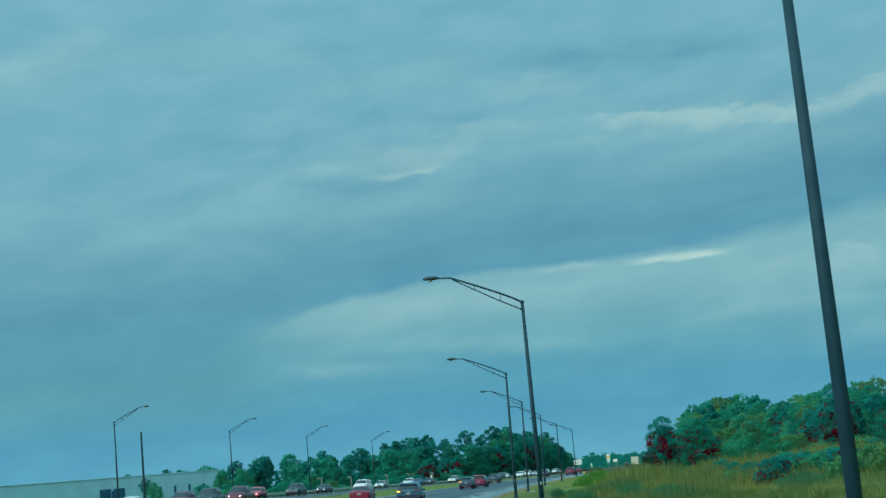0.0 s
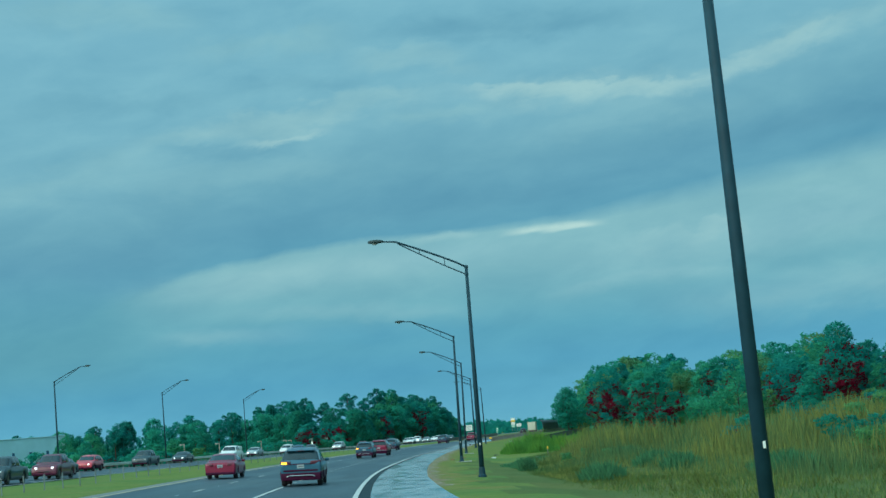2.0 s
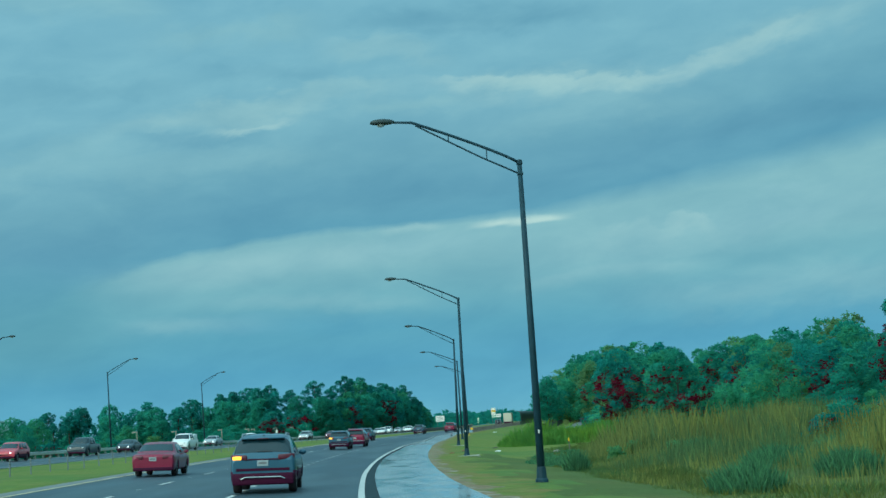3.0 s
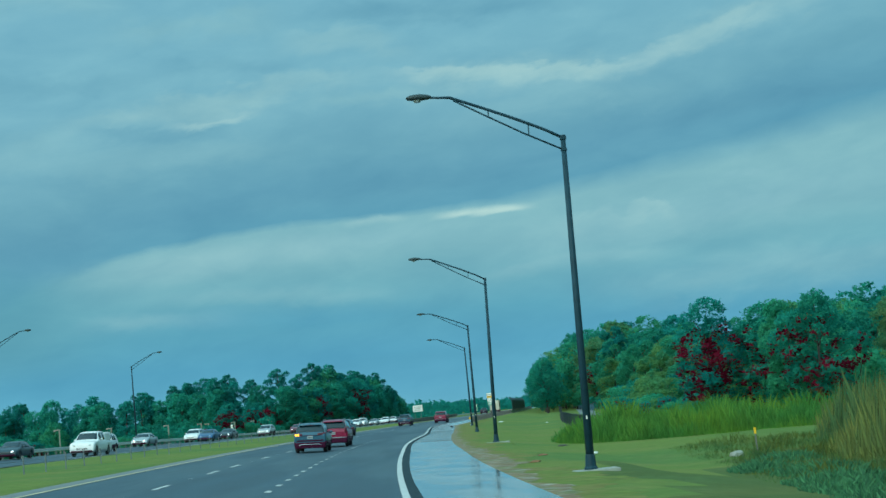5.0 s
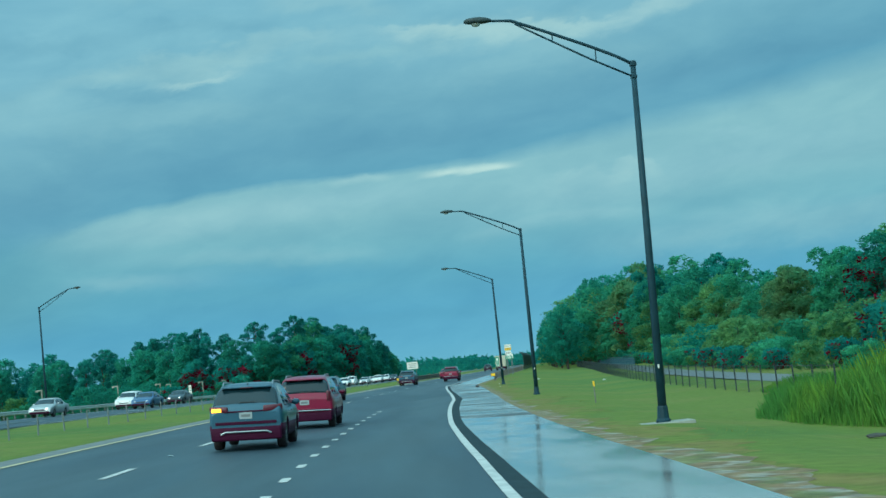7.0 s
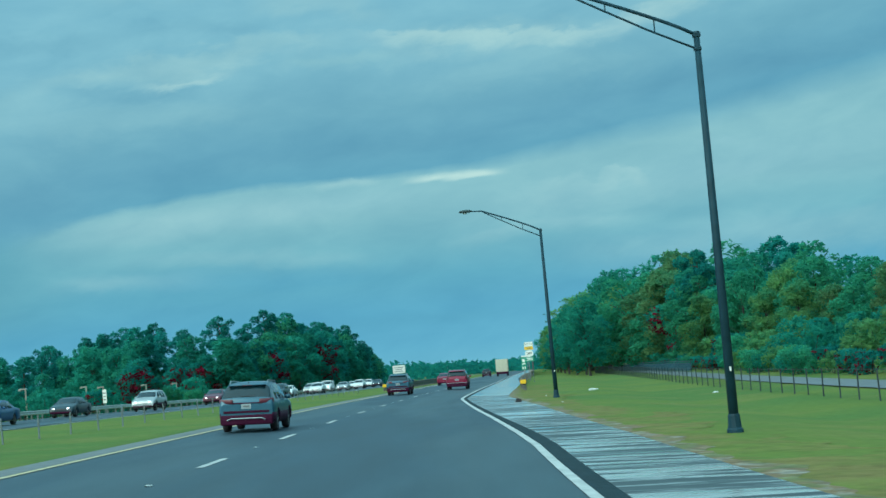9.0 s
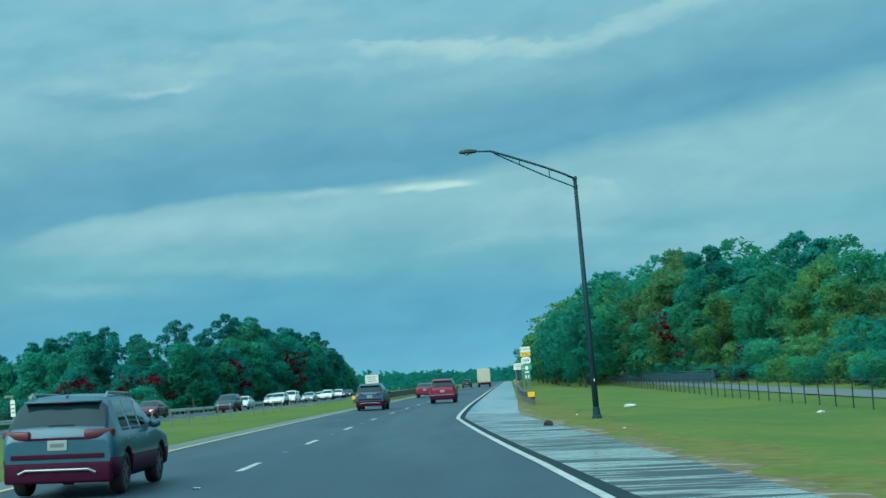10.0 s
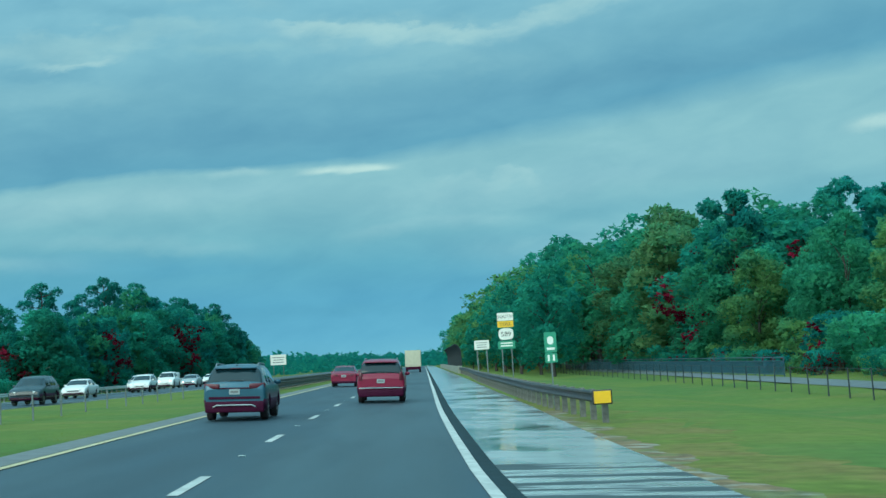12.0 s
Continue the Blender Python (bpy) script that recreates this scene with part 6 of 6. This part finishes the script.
        for q in d["sides"]:
            hd = part("door_handle", box(0.03, 0.17, 0.03, 0, 0, 0, 0.01), M_CHROME if style == "suv" else paint_mat, t)
            hd.location = (x * (W / 2 * 0.985), y0 + q[0] + 0.20, belt - 0.15)
    bm = box(W * 0.92, 0.20, {"suv": 0.33, "van": 0.30, "sedan": 0.16, "pickup": 0.22}[style], 0, y0 + 0.07, 0.24, 0.05)
    part("rear_bumper", bm, M_TRIM, t, "dark plastic lower bumper with a maroon shade tint", smooth=True)
    bm = box(W * 0.86, 0.20, 0.18, 0, y0 + L - 0.09, 0.30, 0.06)
    part("front_bumper", bm, M_TRIM, t, smooth=True)
    part("grille", box(W * 0.46, 0.06, 0.13, 0, y0 + L - 0.03, 0.50, 0.02), M_SIGN_DARK, t)
    pz = {"suv": 0.76, "van": 0.78, "sedan": 0.66, "pickup": 0.46}[style]
    pl = part("number_plate", box(0.31, 0.02, 0.16, 0, y0 - 0.008, pz, 0.005), M_PLATE, t)
    part("print_bar", box(0.22, 0.008, 0.06, 0, y0 - 0.020, pz + 0.05), M_KERB, pl)
    if style in ("suv", "van"):
        part("badge", tube([(0, y0 + 0.02, 0.89), (0, y0 - 0.010, 0.89)], 0.05, 12), M_CHROME, t) if style == "suv" else None
        e = d["rear"][1]
        zt = float(np.interp(e, [p[0] for p in d["roof"]], [p[1] for p in d["roof"]]))
        bm = box(W * 0.66, 0.24, 0.04, 0, y0 + e - 0.01, zt - 0.005, 0.018)
        part("spoiler", bm, paint_mat, t, smooth=True)
        part("brake_lamp", box(0.30, 0.02, 0.02, 0, y0 + e - 0.135, zt, 0.004), M_TAIL, t)
        part("wiper", box(0.42, 0.02, 0.02, 0.05, y0 + d["rear"][0] - 0.01, float(np.interp(d["rear"][0], [p[0] for p in d["roof"]], [p[1] for p in d["roof"]])) + 0.03, 0.004), M_SIGN_DARK, t)
        bt = [(-W * 0.45, y0 + 0.0, 0.585), (-W * 0.3, y0 - 0.06, 0.59), (W * 0.3, y0 - 0.06, 0.59), (W * 0.45, y0 + 0.0, 0.585)] if style == "van" else [(-W * 0.33, y0 - 0.05, 0.40), (-W * 0.27, y0 - 0.065, 0.455), (W * 0.27, y0 - 0.065, 0.455), (W * 0.33, y0 - 0.05, 0.40)]
        part("bumper_trim", tube(bt, 0.022, 6), M_CHROME, t, "bright bumper trim")
        part("garnish", box(W * 0.50, 0.03, 0.035, 0, y0 - 0.004, 0.925 if style == "suv" else 0.62, 0.01), M_TRIM if style == "suv" else paint_mat, t)
        part("bumper_strip", box(W * 0.80, 0.05, 0.075, 0, y0 + 0.0, 0.625 if style == "suv" else 0.56, 0.015), M_TRIM, t)
        bm = box(0.035, 0.13, 0.06, 0, y0 + e + 0.25, zt + 0.055, 0.014)
        part("antenna", bm, M_SIGN_DARK, t)
    if rails:
        rr_ = W * 0.33
        zr = [float(np.interp(v, [p[0] for p in d["roof"]], [p[1] for p in d["roof"]])) for v in (0.65, 0.80, 2.3, 2.5)]
        for x in (-1, 1):
            part("roof_rail", tube([(x * rr_, y0 + 0.65, zr[0] - 0.02), (x * rr_, y0 + 0.80, zr[1] + 0.055), (x * rr_, y0 + 2.3, zr[2] + 0.055), (x * rr_, y0 + 2.5, zr[3] - 0.02)], 0.02, 6), M_CHROME, t)
    if style == "pickup":
        part("tailgate", box(W * 0.80, 0.05, 0.40, 0, y0 - 0.005, 0.68, 0.02), paint_mat, t)
        if capped:
            part("bed_cap", box(W * 0.84, 1.66, 0.66, 0, y0 + 0.88, 1.10, 0.12), paint_mat, t, smooth=True)
        else:
            part("bed_liner", box(W * 0.78, 1.55, 0.03, 0, y0 + 0.86, 1.12, 0.01), M_SIGN_DARK, t)
    return t


def drive(ob, s, l, turn=0):
    th = -heading(s) + radians(turn)
    tilt = math.atan(float(bank(s) if l > 0 else far_bank(s)))
    ob.matrix_basis = Matrix.Translation(at(s, l, 0.012)) @ Matrix.Rotation(tilt, 4, Vector((math.sin(-th + radians(turn)), math.cos(-th + radians(turn)), 0))) @ Matrix.Rotation(th, 4, "Z")


AHEAD = "cars going ahead"
drive(vehicle("suv", P_SUV, "suv", "blue-grey compact SUV with its amber indicator lit near the edge line", rails=True, group=AHEAD, signal=True), 106.5, 8.1)
drive(vehicle("suv", P_SLATE, "suv", "slate grey compact SUV with a lit amber indicator", rails=True, group=AHEAD, signal=True), 193.5, 5.4)
drive(vehicle("suv", P_STEEL, "suv", "steel grey compact SUV in the lane beside the median", rails=True, group=AHEAD), 252.5, 1.7)
drive(vehicle("suv", P_SUV, "suv", "blue-grey compact SUV with roof rails beside the median", rails=True, group=AHEAD), 319.0, 1.5)
drive(vehicle("van", P_RED, "minivan", "dark red minivan in the middle lane", rails=True, group=AHEAD), 206.5, 5.7)
drive(vehicle("van", P_RED, "minivan", "dark red minivan on the damp asphalt near the guardrail", rails=True, group=AHEAD), 335.0, 5.3)
drive(vehicle("sedan", P_RED, "sedan", "dark red sedan in the lane beside the median", group=AHEAD), 128.0, 1.7)
drive(vehicle("sedan", P_RED, "sedan", "dark red sedan far ahead beside the median", group=AHEAD), 377.0, 1.5)
drive(vehicle("suv", P_DARK, "suv", "dark SUV far ahead on the road", group=AHEAD), 508.0, 1.9)

COMING = "oncoming cars"
ONCOMING = [
    ("sedan", P_WHITE, "white sedan low on the far carriageway", 125.8, -18.8, False),
    ("suv", P_MAROON, "maroon SUV on the far carriageway", 143.5, -19.0, False),
    ("pickup", P_DARK, "charcoal pickup beside the grass median", 140.5, -15.3, False),
    ("pickup", P_MAROON, "dark maroon pickup with lit headlights beside the median", 153.0, -15.3, True),
    ("sedan", P_DARK, "charcoal sedan on the far carriageway", 168, -19.0, False),
    ("suv", P_RED2, "bright red SUV with lit headlights on the far carriageway", 188, -22.2, True),
    ("pickup", P_DARK, "dark grey pickup on the far carriageway", 210, -22.2, False),
    ("pickup", P_WHITE, "white pickup with a covered bed on the far carriageway", 224.5, -15.3, False),
    ("sedan", P_DARK, "dark sedan with lit headlights on the far carriageway", 227, -22.2, True),
    ("suv", P_WHITE, "white SUV on the far carriageway", 241, -19.0, False),
    ("sedan", P_SILVER, "silver sedan with lit headlights on the far carriageway", 268, -22.2, True),
    ("sedan", P_BLUE, "blue sedan beside a white SUV", 284.5, -18.8, False),
    ("suv", P_WHITE, "white SUV beside a blue sedan", 291, -22.2, False),
    ("sedan", P_DARK, "dark sedan with lit headlights behind a white SUV", 309.5, -22.2, True),
    ("suv", P_SILVER, "silver crossover with lit headlights on the far carriageway", 319, -18.8, True),
    ("sedan", P_MAROON, "maroon sedan on the far carriageway", 344, -18.9, True),
    ("suv", P_DARK, "dark crossover beside the cable barrier", 358.5, -15.4, False),
    ("sedan", P_WHITE, "white sedan with dark grille on the far carriageway", 384, -18.8, False),
    ("suv", P_WHITE, "white SUV near the end of the cable barrier", 408.6, -18.8, False),
    ("suv", P_SILVER, "silver SUV far along the far carriageway", 424, -22.2, False),
    ("sedan", P_SILVER, "pale silver sedan far along the far carriageway", 436, -18.8, True),
    ("pickup", P_WHITE, "white pickup far along the far carriageway", 441, -22.2, True),
    ("suv", P_WHITE, "white SUV far along the far carriageway", 457, -18.8, False),
    ("sedan", P_WHITE, "white sedan far along the far carriageway", 474, -22.2, False),
    ("sedan", P_DARK, "dark sedan far along the far carriageway", 486, -18.8, True),
    ("suv", P_WHITE, "white SUV at the far end of the queue", 500, -22.2, False),
]
NAMES = {"sedan": "sedan", "suv": "suv", "pickup": "pickup_truck", "van": "minivan"}
for style, pm, label, s, l, lit in ONCOMING:
    drive(vehicle(style, pm, NAMES[style], label, lit, group=COMING, capped=(style == "pickup" and pm is P_WHITE)), s, l, 180)

truck = thing("box_truck", "cream-white box truck far ahead on the road", "truck", AHEAD)
part("box_body", box(2.45, 5.6, 2.55, 0, -1.2, 0.85, 0.06), P_BOX, truck)
part("rear_door", box(2.2, 0.06, 2.2, 0, -4.01, 0.98, 0.02), P_BOX, truck)
part("cab", box(2.1, 1.9, 1.7, 0, 2.65, 0.65, 0.15), P_BOX, truck)
part("chassis", box(2.2, 7.0, 0.35, 0, -0.6, 0.50, 0.03), M_TRIM, truck)
part("rear_bumper", box(2.3, 0.15, 0.22, 0, -4.0, 0.42, 0.03), M_TRIM, truck)
for x in (-1.02, 1.02):
    wheel(truck, x, -2.6, 0.45, 0.3)
    wheel(truck, x, 2.5, 0.45, 0.3)
    tl = part("tail_light", box(0.16, 0.05, 0.16, 0, 0, 0, 0.02), M_TAIL, truck)
    tl.location = (x, -4.05, 0.72)
drive(truck, 502, 5.4)
